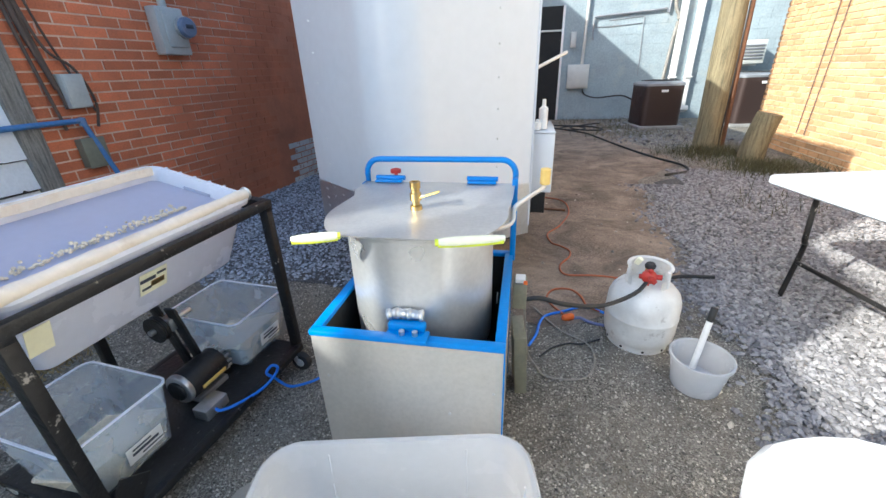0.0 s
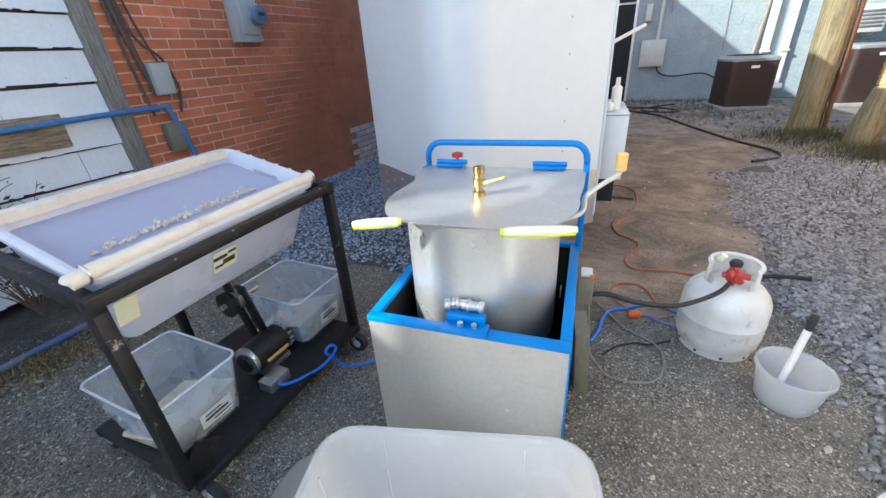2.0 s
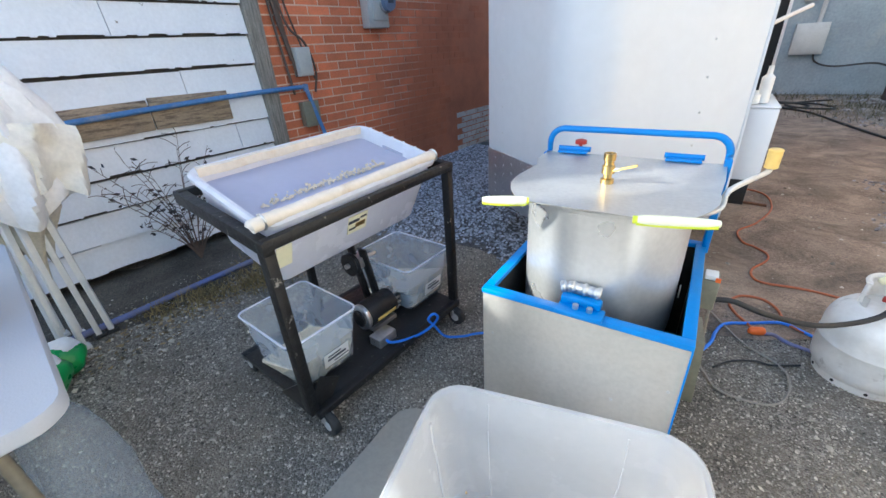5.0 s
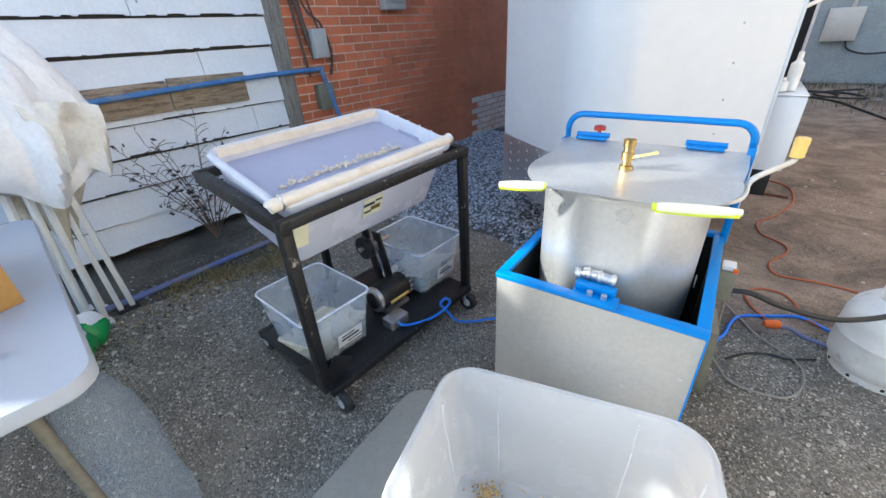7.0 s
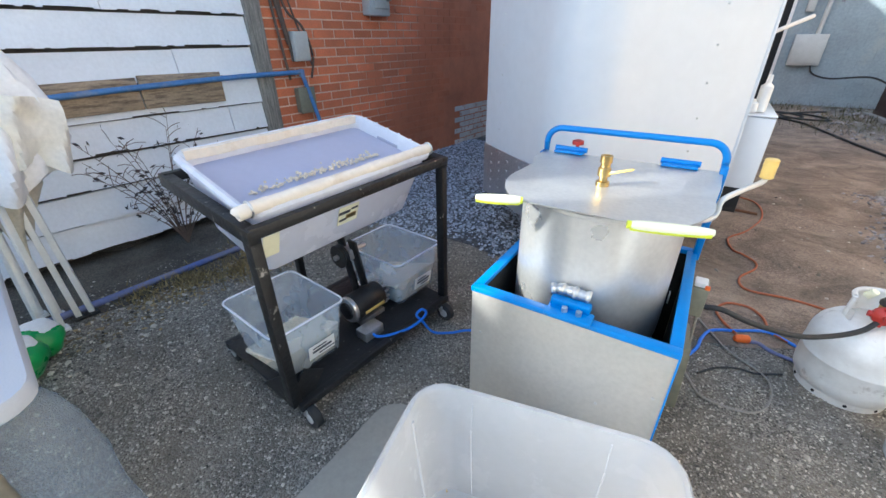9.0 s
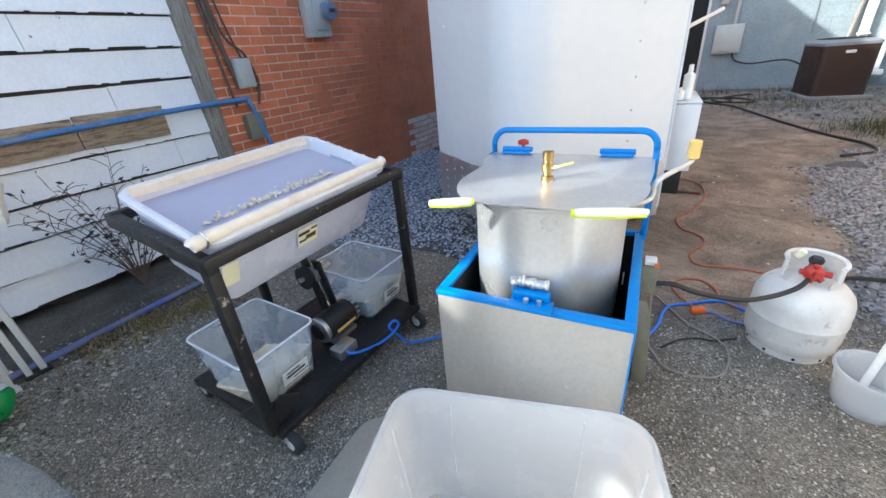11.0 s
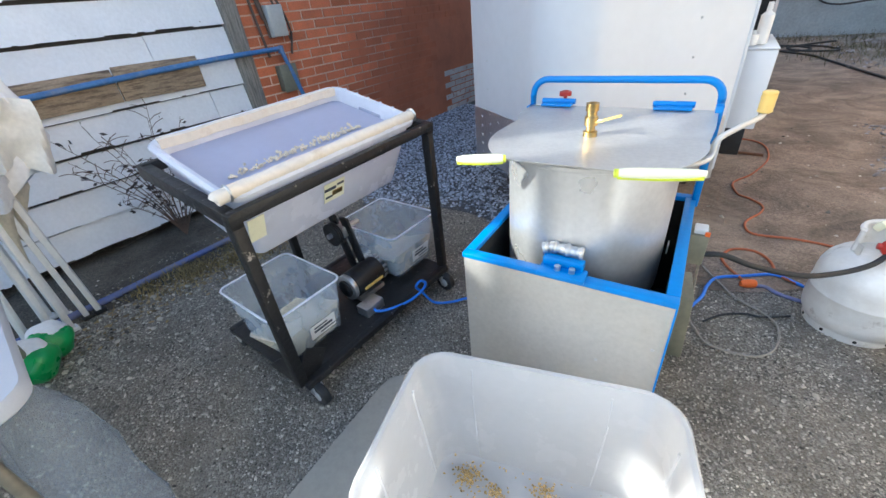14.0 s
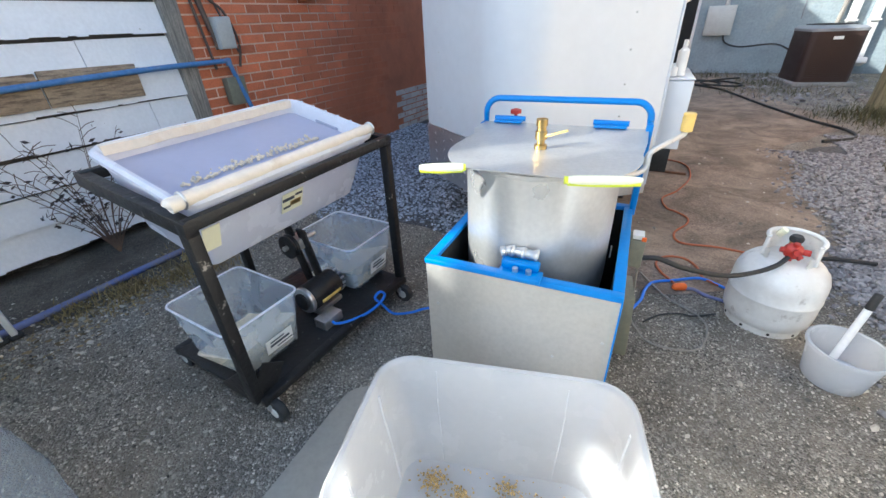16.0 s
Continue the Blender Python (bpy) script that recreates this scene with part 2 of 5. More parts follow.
M = dict(
    asphalt=granular("asphalt_grit", (0.080, 0.070, 0.056), (0.64, 0.58, 0.485), 170, (0.235, 0.206, 0.163), 1.9, 2.1, 1.0, 0.32),
    dirt=granular("brown_dirt", (0.13, 0.10, 0.078), (0.40, 0.31, 0.235), 130, (0.37, 0.29, 0.215), 1.5, 1.2, 0.8, 0.5),
    # dirt again, its colour darkened for the shade beside the wall
    shadedirt=granular("shade_toned_dirt", (0.045, 0.040, 0.034), (0.20, 0.17, 0.13), 140, (0.12, 0.10, 0.075), 2.2, 1.6, 0.8, 0.4),
    gravelbed=granular("gravel_bed", (0.03, 0.03, 0.032), (0.22, 0.215, 0.215), 110, (0.085, 0.08, 0.078), 1.0, 1.6, 0.8),
    gravel=mat("grey_gravel", (0.27, 0.255, 0.255), 0.85, 0, 0.2, 30, 0.3, 90, island=0.42),
    # second gravel with the blue of skylit shade put into its colour
    shadegravel=mat("shade_blue_gravel", (0.36, 0.39, 0.44), 0.85, 0, 0.2, 30, 0.3, 90, island=0.7),
    crank=mat("pale_plated_steel", (0.66, 0.66, 0.64), 0.35, 0.3, 0.08, 20, 0.05),
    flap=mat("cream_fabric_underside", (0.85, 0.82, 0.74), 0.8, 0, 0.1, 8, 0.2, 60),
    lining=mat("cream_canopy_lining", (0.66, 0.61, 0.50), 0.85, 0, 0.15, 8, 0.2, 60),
    actop=mat("grey_condenser_top", (0.27, 0.28, 0.30), 0.5, 0.2, 0.1, 10, 0.05),
    grit=mat("pale_grit", (0.36, 0.325, 0.27), 0.9, 0, 0.2, 30, 0.3, 90, island=0.85),
    litter=mat("dry_leaf_litter", (0.26, 0.19, 0.10), 0.9, 0, 0.3, 30, 0.3, 90, island=0.6),
    brick=washed(mat("red_brick", (0.60, 0.18, 0.082), 0.85, 0, 0.22, 5, 0.4, 120, obj=0.2, island=0.2), (0.50, 0.175, 0.088), 4.95, 5.75),
    mortar=washed(mat("pale_red_mortar", (0.84, 0.60, 0.46), 0.95, 0, 0.15, 6, 0.4, 90, blot=((0.58, 0.26, 0.15), 2.2, 0.56, 0.68)), (0.50, 0.175, 0.088), 4.85, 5.65),
    whitebrick=mat("flaking_white_brick", (0.62, 0.60, 0.57), 0.85, 0, 0.12, 8, 0.3, 90, ((0.40, 0.18, 0.12), 14, 0.58, 0.64), obj=0.1),
    tanbrick=mat("tan_brick", (0.66, 0.395, 0.20), 0.85, 0, 0.18, 5, 0.3, 90, island=0.22),
    tanmortar=mat("pale_mortar", (0.80, 0.70, 0.54), 0.95, 0, 0.15, 6, 0.3, 90),
    clap=mat("peeling_white_paint", (0.86, 0.87, 0.90), 0.6, 0, 0.06, 4, 0.25, 50, ((0.30, 0.27, 0.24), 16, 0.70, 0.74)),
    plywood=grained("weathered_plywood", (0.40, 0.305, 0.205), (0.15, 0.11, 0.08), 5, 60),
    # dark backing colour that paints the shadowed seams between clapboards
    gap=mat("seam_shade_brown", (0.075, 0.066, 0.058), 0.9, 0, 0.3, 12, 0.3),
    dulleg=mat("dull_olive_steel", (0.20, 0.185, 0.145), 0.55, 0.2, 0.2, 12, 0.1),
    canopyleg=mat("white_enamel_leg", (0.88, 0.88, 0.87), 0.4, 0, 0.06, 12, 0.05),
    # near-black that paints shade into the wall base, doorway and drain holes
    dark=mat("shade_black", (0.02, 0.02, 0.02), 0.9, 0, 0.2, 6, 0.2),
    woodgrey=grained("weathered_wood", (0.34, 0.315, 0.28), (0.16, 0.15, 0.135), 6, 70, "z"),
    blockblue=mat("painted_block_wall", (0.305, 0.36, 0.39), 0.8, 0, 0.18, 3, 0.4, 25, blot=((0.40, 0.42, 0.40), 1.6, 0.55, 0.75)),
    trailer=mat("white_trailer_skin", (0.68, 0.69, 0.715), 0.2, 0, 0.03, 2, 0.01, 20, ((0.50, 0.50, 0.50), 22, 0.74, 0.80)),
    tread=mat("aluminium_tread_plate", (0.62, 0.62, 0.63), 0.35, 0.9, 0.1, 8, 0.3, 60),
    alu=mat("brushed_aluminium", (0.60, 0.59, 0.575), 0.40, 0.78, 0.10, 5, 0.06, 90, blot=((0.70, 0.69, 0.66), 7, 0.50, 0.72)),
    kettle=mat("spun_aluminium_kettle", (0.74, 0.73, 0.71), 0.30, 0.70, 0.08, 4, 0.04, 70),
    sheet=mat("dull_sheet_metal", (0.58, 0.555, 0.51), 0.42, 0.72, 0.08, 4, 0.06, 80, ((0.30, 0.27, 0.23), 5, 0.66, 0.80)),
    blue=mat("bright_blue_paint", (0.003, 0.205, 0.60), 0.48, 0, 0.08, 9, 0.08, 60),
    bluepipe=mat("blue_pvc_pipe", (0.075, 0.20, 0.44), 0.5, 0, 0.2, 8, 0.05, 60, ((0.20, 0.25, 0.36), 9, 0.52, 0.68)),
    dustpipe=mat("dusty_blue_pipe", (0.13, 0.17, 0.40), 0.7, 0, 0.2, 6, 0.1, 60, ((0.22, 0.21, 0.25), 5, 0.42, 0.62)),
    brass=mat("brass", (0.50, 0.35, 0.14), 0.36, 1.0, 0.15, 30, 0.1),
    yellow=mat("yellow_plastic", (0.80, 0.55, 0.16), 0.45, 0, 0.1, 20, 0.05),
    lime=mat("lime_yellow_rubber", (0.72, 0.80, 0.05), 0.5, 0, 0.05, 20, 0.05),
    cream=mat("cream_grip", (0.86, 0.84, 0.62), 0.5, 0, 0.05, 20, 0.05),
    red=mat("red_paint", (0.42, 0.03, 0.02), 0.45, 0, 0.15, 20, 0.1),
    orange=mat("orange_plastic", (0.85, 0.16, 0.02), 0.5, 0, 0.1, 20, 0.05),
    black=mat("black_painted_steel", (0.017, 0.016, 0.016), 0.45, 0.2, 0.3, 9, 0.25, 60, ((0.34, 0.31, 0.27), 26, 0.64, 0.70)),
    linerblack=mat("near_black_steel", (0.018, 0.017, 0.016), 0.75, 0.1, 0.35, 8, 0.2, 50),
    rust=mat("rusty_steel", (0.16, 0.075, 0.04), 0.85, 0.2, 0.35, 18, 0.5, 90),
    rubber=mat("black_rubber", (0.025, 0.025, 0.025), 0.65, 0, 0.2, 20, 0.1),
    steel=mat("zinc_steel", (0.60, 0.60, 0.60), 0.35, 0.9, 0.12, 20, 0.1),
    greybox=mat("grey_electrical_enamel", (0.54, 0.545, 0.52), 0.5, 0.1, 0.1, 10, 0.05),
    olive=mat("olive_grey_box", (0.22, 0.21, 0.15), 0.6, 0, 0.15, 14, 0.1),
    tank=mat("scuffed_white_tank", (0.78, 0.77, 0.74), 0.5, 0, 0.06, 5, 0.05, 40, ((0.38, 0.34, 0.30), 11, 0.585, 0.69), blot=((0.66, 0.64, 0.60), 4, 0.45, 0.6)),
    tubp=plastic("milky_blue_plastic", (0.93, 0.94, 1.0), 0.05),
    binp=plastic("clear_bin_plastic", (0.84, 0.91, 1.0), 0.74, 0.25, (0.94, 0.97, 1.0)),
    frontp=plastic("clear_tote_plastic", (0.98, 0.97, 0.94), 0.57),
    bagp=plastic("clear_bag_film", (0.46, 0.53, 0.60), 0.66, 0.08),
    bucketp=plastic("milky_bucket_plastic", (0.76, 0.78, 0.80), 0.38),
    screen=plastic("lavender_screen", (0.68, 0.69, 0.82), 0.16, 0.5),
    slot=mat("slot_shade_plastic", (0.45, 0.46, 0.56), 0.5, 0, 0.05, 8, 0.05),
    foam=mat("off_white_foam", (0.80, 0.72, 0.61), 0.6, 0, 0.08, 14, 0.12, 60, ((0.62, 0.50, 0.36), 7, 0.56, 0.74)),
    table=mat("white_table_plastic", (0.46, 0.485, 0.53), 0.45, 0, 0.03, 12, 0.1, 200),
    whitepaint=mat("white_enamel_tube", (0.80, 0.79, 0.77), 0.45, 0, 0.08, 12, 0.05),
    cloth=mat("white_canopy_fabric", (0.87, 0.865, 0.87), 0.8, 0, 0.08, 7, 0.15, 60),
    husk=mat("popcorn_husks", (0.82, 0.72, 0.56), 0.9, 0, 0.3, 30, 0.9, 120, ((0.75, 0.68, 0.52), 60, 0.5, 0.62)),
    corn=mat("toasted_corn", (0.50, 0.34, 0.13), 0.7, 0, 0.3, 80, 0.2, 200, island=0.5),
    label=mat("white_paper_label", (0.82, 0.82, 0.80), 0.6, 0, 0.04, 20, 0),
    ink=mat("dark_ink", (0.05, 0.06, 0.08), 0.6, 0, 0.1, 20, 0),
    card=mat("orange_cardboard", (0.48, 0.27, 0.08), 0.8, 0, 0.1, 20, 0.1),
    mat_=mat("beige_rubber_mat", (0.34, 0.31, 0.26), 0.75, 0, 0.1, 4, 0.1, 60),
    green=mat("green_plastic_bag", (0.02, 0.32, 0.08), 0.3, 0, 0.15, 14, 0.3, 30),
    twig=mat("dry_twig", (0.13, 0.09, 0.07), 0.9, 0, 0.2, 20, 0.2),
    leaf=mat("dark_shrub_leaf", (0.06, 0.05, 0.05), 0.7, 0, 0.3, 20, 0.1, island=0.4),
    weed=mat("dark_olive_weeds", (0.085, 0.080, 0.035), 0.8, 0, 0.3, 10, 0.1, island=0.5),
    grass=mat("dry_grass", (0.30, 0.225, 0.10), 0.8, 0, 0.3, 10, 0.1, island=0.5),
    pole=grained("weathered_pole_wood", (0.26, 0.215, 0.125), (0.10, 0.085, 0.05), 2.5, 45, "z"),
    acbrown=mat("brown_condenser_enamel", (0.055, 0.034, 0.03), 0.5, 0.2, 0.1, 10, 0.05),
    concrete=mat("grey_concrete", (0.27, 0.265, 0.26), 0.9, 0, 0.2, 4, 0.4, 60),
    glass=mat("meter_glass", (0.22, 0.28, 0.40), 0.08, 0.2, 0.1, 20, 0),
    jug=mat("white_bottle_plastic", (0.84, 0.83, 0.80), 0.4, 0, 0.04, 20, 0.02),
    greycord=mat("grey_cord", (0.30, 0.27, 0.23), 0.6, 0, 0.15, 20, 0.05),
    cordblue=mat("blue_cord", (0.03, 0.20, 0.75), 0.45, 0, 0.1, 20, 0.05),
    cordorange=mat("orange_cord", (0.42, 0.12, 0.05), 0.6, 0, 0.15, 20, 0.05),
)

# ---- mesh helpers ----
def mesh_of(name, bm):
    bmesh.ops.recalc_face_normals(bm, faces=bm.faces)
    me = bpy.data.meshes.new(name)
    bm.to_mesh(me)
    bm.free()
    return me


def smooth_by(me, deg=40):
    me.polygons.foreach_set("use_smooth", [True] * len(me.polygons))
    me.set_sharp_from_angle(angle=radians(deg))


def part(name, bm, material, parent=None, label="", smooth=True):
    me = mesh_of(name, bm)
    if smooth:
        smooth_by(me)
    me.materials.append(material)
    ob = new(name, me)
    if parent is not None:
        ob.parent = parent
    if label:
        tagged(ob, label)
    return ob


def thing(name, label, category, m=None, group="", kind=""):
    ob = new(name)
    ob.empty_display_size = 0.1
    if m is not None:
        ob.matrix_world = m
    return tagged(ob, label, category, group, kind)


def box(c, s, bevel=0.0, rot=None, bm=None):
    bm = bm or bmesh.new()
    r = bmesh.ops.create_cube(bm, size=1.0)
    m = Matrix.Translation(c) @ (rot.to_4x4() if rot else Matrix()) @ Matrix.Diagonal((*s, 1))
    bmesh.ops.transform(bm, matrix=m, verts=r["verts"])
    if bevel:
        es = list({e for v in r["verts"] for e in v.link_edges})
        bmesh.ops.bevel(bm, geom=es, offset=bevel, segments=2, profile=0.5, affect="EDGES")
    return bm


def cyl(a, b, r, r2=None, n=20, bm=None, bevel=0.0):
    bm = bm or bmesh.new()
    a, b = Vector(a), Vector(b)
    d = b - a
    q = d.to_track_quat("Z", "Y").to_matrix().to_4x4()
    c = bmesh.ops.create_cone(bm, cap_ends=True, segments=n, radius1=r, radius2=r if r2 is None else r2, depth=d.length)
    bmesh.ops.transform(bm, matrix=Matrix.Translation((a + b) / 2) @ q, verts=c["verts"])
    if bevel:
        es = list({e for v in c["verts"] for e in v.link_edges if len(e.link_faces) == 2 and any(len(f.verts) > 4 for f in e.link_faces)})
        bmesh.ops.bevel(bm, geom=es, offset=bevel, segments=2, profile=0.5, affect="EDGES")
    return bm


def bar(a, b, w, h, bevel=0.003, bm=None):
    """A square tube from a to b."""
    a, b = Vector(a), Vector(b)
    d = b - a
    q = d.to_track_quat("Y", "Z").to_matrix()
    return box((a + b) / 2, (w, d.length, h), bevel, q, bm)


def spline(pts, n=8):
    """Catmull-Rom through the points."""
    P = [Vector(p) for p in pts]
    P = [P[0] * 2 - P[1]] + P + [P[-1] * 2 - P[-2]]
    out = []
    for i in range(1, len(P) - 2):
        for k in range(n):
            t = k / n
            a, b, c, d = P[i - 1:i + 3]
            out.append(0.5 * (2 * b + (c - a) * t + (2 * a - 5 * b + 4 * c - d) * t * t + (3 * b - a - 3 * c + d) * t ** 3))
    out.append(P[-2])
    return out


def tube(pts, r, n=8, k=8, bm=None, smooth=True):
    bm = bm or bmesh.new()
    P = spline(pts, k) if smooth else [Vector(p) for p in pts]
    rings = []
    up = Vector((0, 0, 1))
    for i, p in enumerate(P):
        d = (P[min(i + 1, len(P) - 1)] - P[max(i - 1, 0)]).normalized()
        s = d.cross(up)
        s = s.normalized() if s.length > 1e-3 else Vector((1, 0, 0))
        u = s.cross(d)
        rr = r(i / (len(P) - 1)) if callable(r) else r
        rings.append([bm.verts.new(p + (s * math.cos(a) + u * math.sin(a)) * rr) for a in [2 * math.pi * j / n for j in range(n)]])
    for A, B in zip(rings, rings[1:]):
        for j in range(n):
            bm.faces.new((A[j], A[(j + 1) % n], B[(j + 1) % n], B[j]))
    bm.faces.new(rings[0][::-1])
    bm.faces.new(rings[-1])
    return bm


def lathe(profile, n=36, bm=None, centre=(0, 0, 0)):
    bm = bm or bmesh.new()
    c = Vector(centre)
    rings = []
    for r, z in profile:
        if r < 1e-5:
            rings.append([bm.verts.new(c + Vector((0, 0, z)))])
        else:
            rings.append([bm.verts.new(c + Vector((r * math.cos(2 * math.pi * j / n), r * math.sin(2 * math.pi * j / n), z))) for j in range(n)])
    for A, B in zip(rings, rings[1:]):
        for j in range(n):
            a, b = A[j % len(A)], A[(j + 1) % len(A)]
            d, e = B[j % len(B)], B[(j + 1) % len(B)]
            vs = []
            for v in (a, b, e, d):
                if v not in vs:
                    vs.append(v)
            if len(vs) > 2:
                bm.faces.new(vs)
    return bm


def rrect(w, d, r, z, k=5):
    pts = []
    for cx, cy, a0 in ((w / 2 - r, d / 2 - r, 0), (-w / 2 + r, d / 2 - r, 90), (-w / 2 + r, -d / 2 + r, 180), (w / 2 - r, -d / 2 + r, 270)):
        for i in range(k + 1):
            a = radians(a0 + 90 * i / k)
            pts.append(Vector((cx + r * math.cos(a), cy + r * math.sin(a), z)))
    return pts


def loft(rings, bm=None, cap0=True, cap1=True):
    bm = bm or bmesh.new()
    V = [[bm.verts.new(p) for p in R] for R in rings]
    n = len(V[0])
    for A, B in zip(V, V[1:]):
        for j in range(n):
            bm.faces.new((A[j], A[(j + 1) % n], B[(j + 1) % n], B[j]))
    if cap0:
        bm.faces.new(V[0][::-1])
    if cap1:
        bm.faces.new(V[-1])
    return bm


def tote(w, d, h, taper, r, th=0.004, lip=0.018, drop=0.02):
    """An open plastic tub: tapered rounded walls, a rolled lip, a floor with thickness."""
    R = []
    b = 2 * taper
    R.append(rrect(w - b - 0.02, d - b - 0.02, r * 0.8, 0))
    R.append(rrect(w - b, d - b, r * 0.9, 0.012))
    R.append(rrect(w - b * 0.35, d - b * 0.35, r, h * 0.62))
    R.append(rrect(w - b * 0.30, d - b * 0.30, r, h * 0.64))
    R.append(rrect(w, d, r, h - drop))
    R.append(rrect(w + 2 * lip * 0.9, d + 2 * lip * 0.9, r + lip, h - drop))
    R.append(rrect(w + 2 * lip, d + 2 * lip, r + lip, h - drop * 0.4))
    R.append(rrect(w + 2 * lip * 0.6, d + 2 * lip * 0.6, r + lip, h))
    R.append(rrect(w, d, r, h - 0.002))
    R.append(rrect(w - 2 * th - 0.004, d - 2 * th - 0.004, r, h - 0.012))
    R.append(rrect(w - b * 0.30 - 2 * th, d - b * 0.30 - 2 * th, r, h * 0.64))
    R.append(rrect(w - b - 2 * th, d - b - 2 * th, r * 0.9, 0.018))
    R.append(rrect(w - b - 0.04, d - b - 0.04, r * 0.8, 0.008))
    return loft(R)


def scatter(name, material, spots, seed, label, category, flat=0.6, zjit=0.3):
    """Many small stones joined in one mesh; spots: (x, y, size)."""
    rng = np.random.default_rng(seed)
    base = np.array([(1, 0, 0), (-1, 0, 0), (0, 1, 0), (0, -1, 0), (0, 0, 1), (0, 0, -1),
                     (.62, .62, .5), (-.62, .62, .5), (-.62, -.62, .5), (.62, -.62, .5)], float)
    tri = [(0, 6, 9), (0, 2, 6), (2, 7, 6), (2, 1, 7), (1, 8, 7), (1, 3, 8), (3, 9, 8), (3, 0, 9), (4, 6, 7), (4, 7, 8), (4, 8, 9), (4, 9, 6),
           (5, 2, 0), (5, 1, 2), (5, 3, 1), (5, 0, 3)]
    V, F = [], []
    for i, (x, y, s) in enumerate(spots):
        a = rng.uniform(0, 6.28)
        sx, sy, sz = s * rng.uniform(0.7, 1.3), s * rng.uniform(0.5, 1.0), s * flat * rng.uniform(0.6, 1.2)
        v = base * (1 + rng.uniform(-0.22, 0.22, base.shape)) * (sx, sy, sz)
        tz = rng.uniform(-0.3, 0.3)
        v[:, 2] += v[:, 0] * tz
        c, sn = math.cos(a), math.sin(a)
        v = np.stack([v[:, 0] * c - v[:, 1] * sn + x, v[:, 0] * sn + v[:, 1] * c + y, v[:, 2] + sz * rng.uniform(0.0, zjit)], 1)
        V.append(v)
        F += [tuple(k + i * 10 for k in t) for t in tri]
    me = bpy.data.meshes.new(name)
    me.from_pydata(np.concatenate(V).tolist(), [], F)
    me.materials.append(material)
    return tagged(new(name, me), label, category, kind="stuff")


rng = random.Random(7)

# ---- the ground ----
def flat_sheet(name, pts, z, material, label, category, jag=0.0, thick=0.0):
    bm = bmesh.new()
    P = []
    r = random.Random(len(pts) * 13 + 1)
    for a, b in zip(pts, pts[1:] + pts[:1]):
        a, b = Vector((*a, z)), Vector((*b, z))
        n = max(1, int((b - a).length / 0.15)) if jag else 1
        for k in range(n):
            p = a.lerp(b, k / n)
            P.append(p + Vector((r.uniform(-jag, jag), r.uniform(-jag, jag), 0)))
    bm.faces.new([bm.verts.new(p) for p in P])
    bmesh.ops.triangulate(bm, faces=bm.faces)
    ob = part(name, bm, material, smooth=False)
    return tagged(ob, label, category, kind="structure")


flat_sheet("ground", [(-300, -300), (300, -300), (300, 300), (-300, 300)], 0, M["asphalt"], "worn grey asphalt and packed grit lot", "ground")
flat_sheet("dirt_path", [(-0.2, 3.6), (0.7, 2.95), (1.35, 3.2), (1.62, 3.9), (1.75, 4.6), (1.85, 6.0), (2.6, 6.9), (2.3, 9.0), (2.2, 11.6), (0.9, 11.6), (0.5, 7), (-0.2, 5)], 0.005, M["dirt"],
           "bare brown dirt path beside the trailer", "dirt path", 0.05)


flat_sheet("gravel_bed", [(1.62, 1.2), (1.66, 3.1), (1.84, 4.2), (2.02, 5.9), (2.6, 6.4), (4.1, 6.4), (4.1, 1.2)], 0.004, M["gravelbed"], "bed of grey crushed stone", "gravel bed", 0.04)
flat_sheet("gravel_bed", [(-2.3, 3.25), (-1.0, 3.2), (-0.35, 3.25), (-0.3, 4.2), (-0.6, 6.2), (-2.15, 6.2)], 0.004, M["gravelbed"], "bed of crushed stone by the trailer", "gravel bed", 0.04)

flat_sheet("dirt_strip", [(-2.8, 0.3), (-2.05, 0.6), (-1.95, 1.5), (-1.84, 2.2), (-1.95, 2.8), (-2.2, 3.2), (-2.6, 3.2)], 0.003, M["shadedirt"], "strip of bare dirt along the clapboard wall, toned for shade", "dirt", 0.06)


def wall_x(y):
    """The left buildings' face, at y."""
    return -2.48 + 0.1 * (y - 3.2)

# ---- left buildings ----
WDIR = Vector((0.1, 1, 0)).normalized()
WNRM = Vector((1, -0.1, 0)).normalized()
WROT = Matrix((( WDIR.x, -WDIR.y, 0), (WDIR.y, WDIR.x, 0), (0, 0, 1)))   # local x runs along the wall, local y away from the yard


def on_wall(y, z, out=0.0):
    """A place on the left buildings' face, out metres proud of it."""
    return Vector((wall_x(y), y, z)) + WNRM * out


def wall_body(name, y0, y1, z0, z1, out, thick, material, label, category="wall"):
    a, b = on_wall(y0, 0, out - thick / 2), on_wall(y1, 0, out - thick / 2)
    ob = part(name, box(((a.x + b.x) / 2, (a.y + b.y) / 2, (z0 + z1) / 2), ((b - a).length, thick, z1 - z0), 0, WROT), material, smooth=False)
    return tagged(ob, label, category, kind="structure")


TOP = 4.65
brick_wall = wall_body("wall_brick", 3.26, 12.0, 0, TOP, -0.008, 0.3, M["mortar"], "red brick side wall of a low building")
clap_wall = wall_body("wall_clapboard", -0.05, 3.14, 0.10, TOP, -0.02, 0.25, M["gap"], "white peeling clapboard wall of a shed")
# six out-of-view walls, added only to cut the sunlight into patches
wall_body("wall_pier", -0.84, -0.56, 0, 3.84, -0.02, 0.25, M["clap"], "unseen narrow white wall added to shade the right gravel")
wall_body("wall_low", -0.56, -0.05, 0, 2.55, -0.02, 0.2, M["clap"], "unseen low white wall added to shade the ground but not the lid")
wall_body("wall_lintel", -1.45, -1.07, 3.06, 3.28, -0.02, 0.2, M["clap"], "unseen white beam added to shade the ground past the tote")
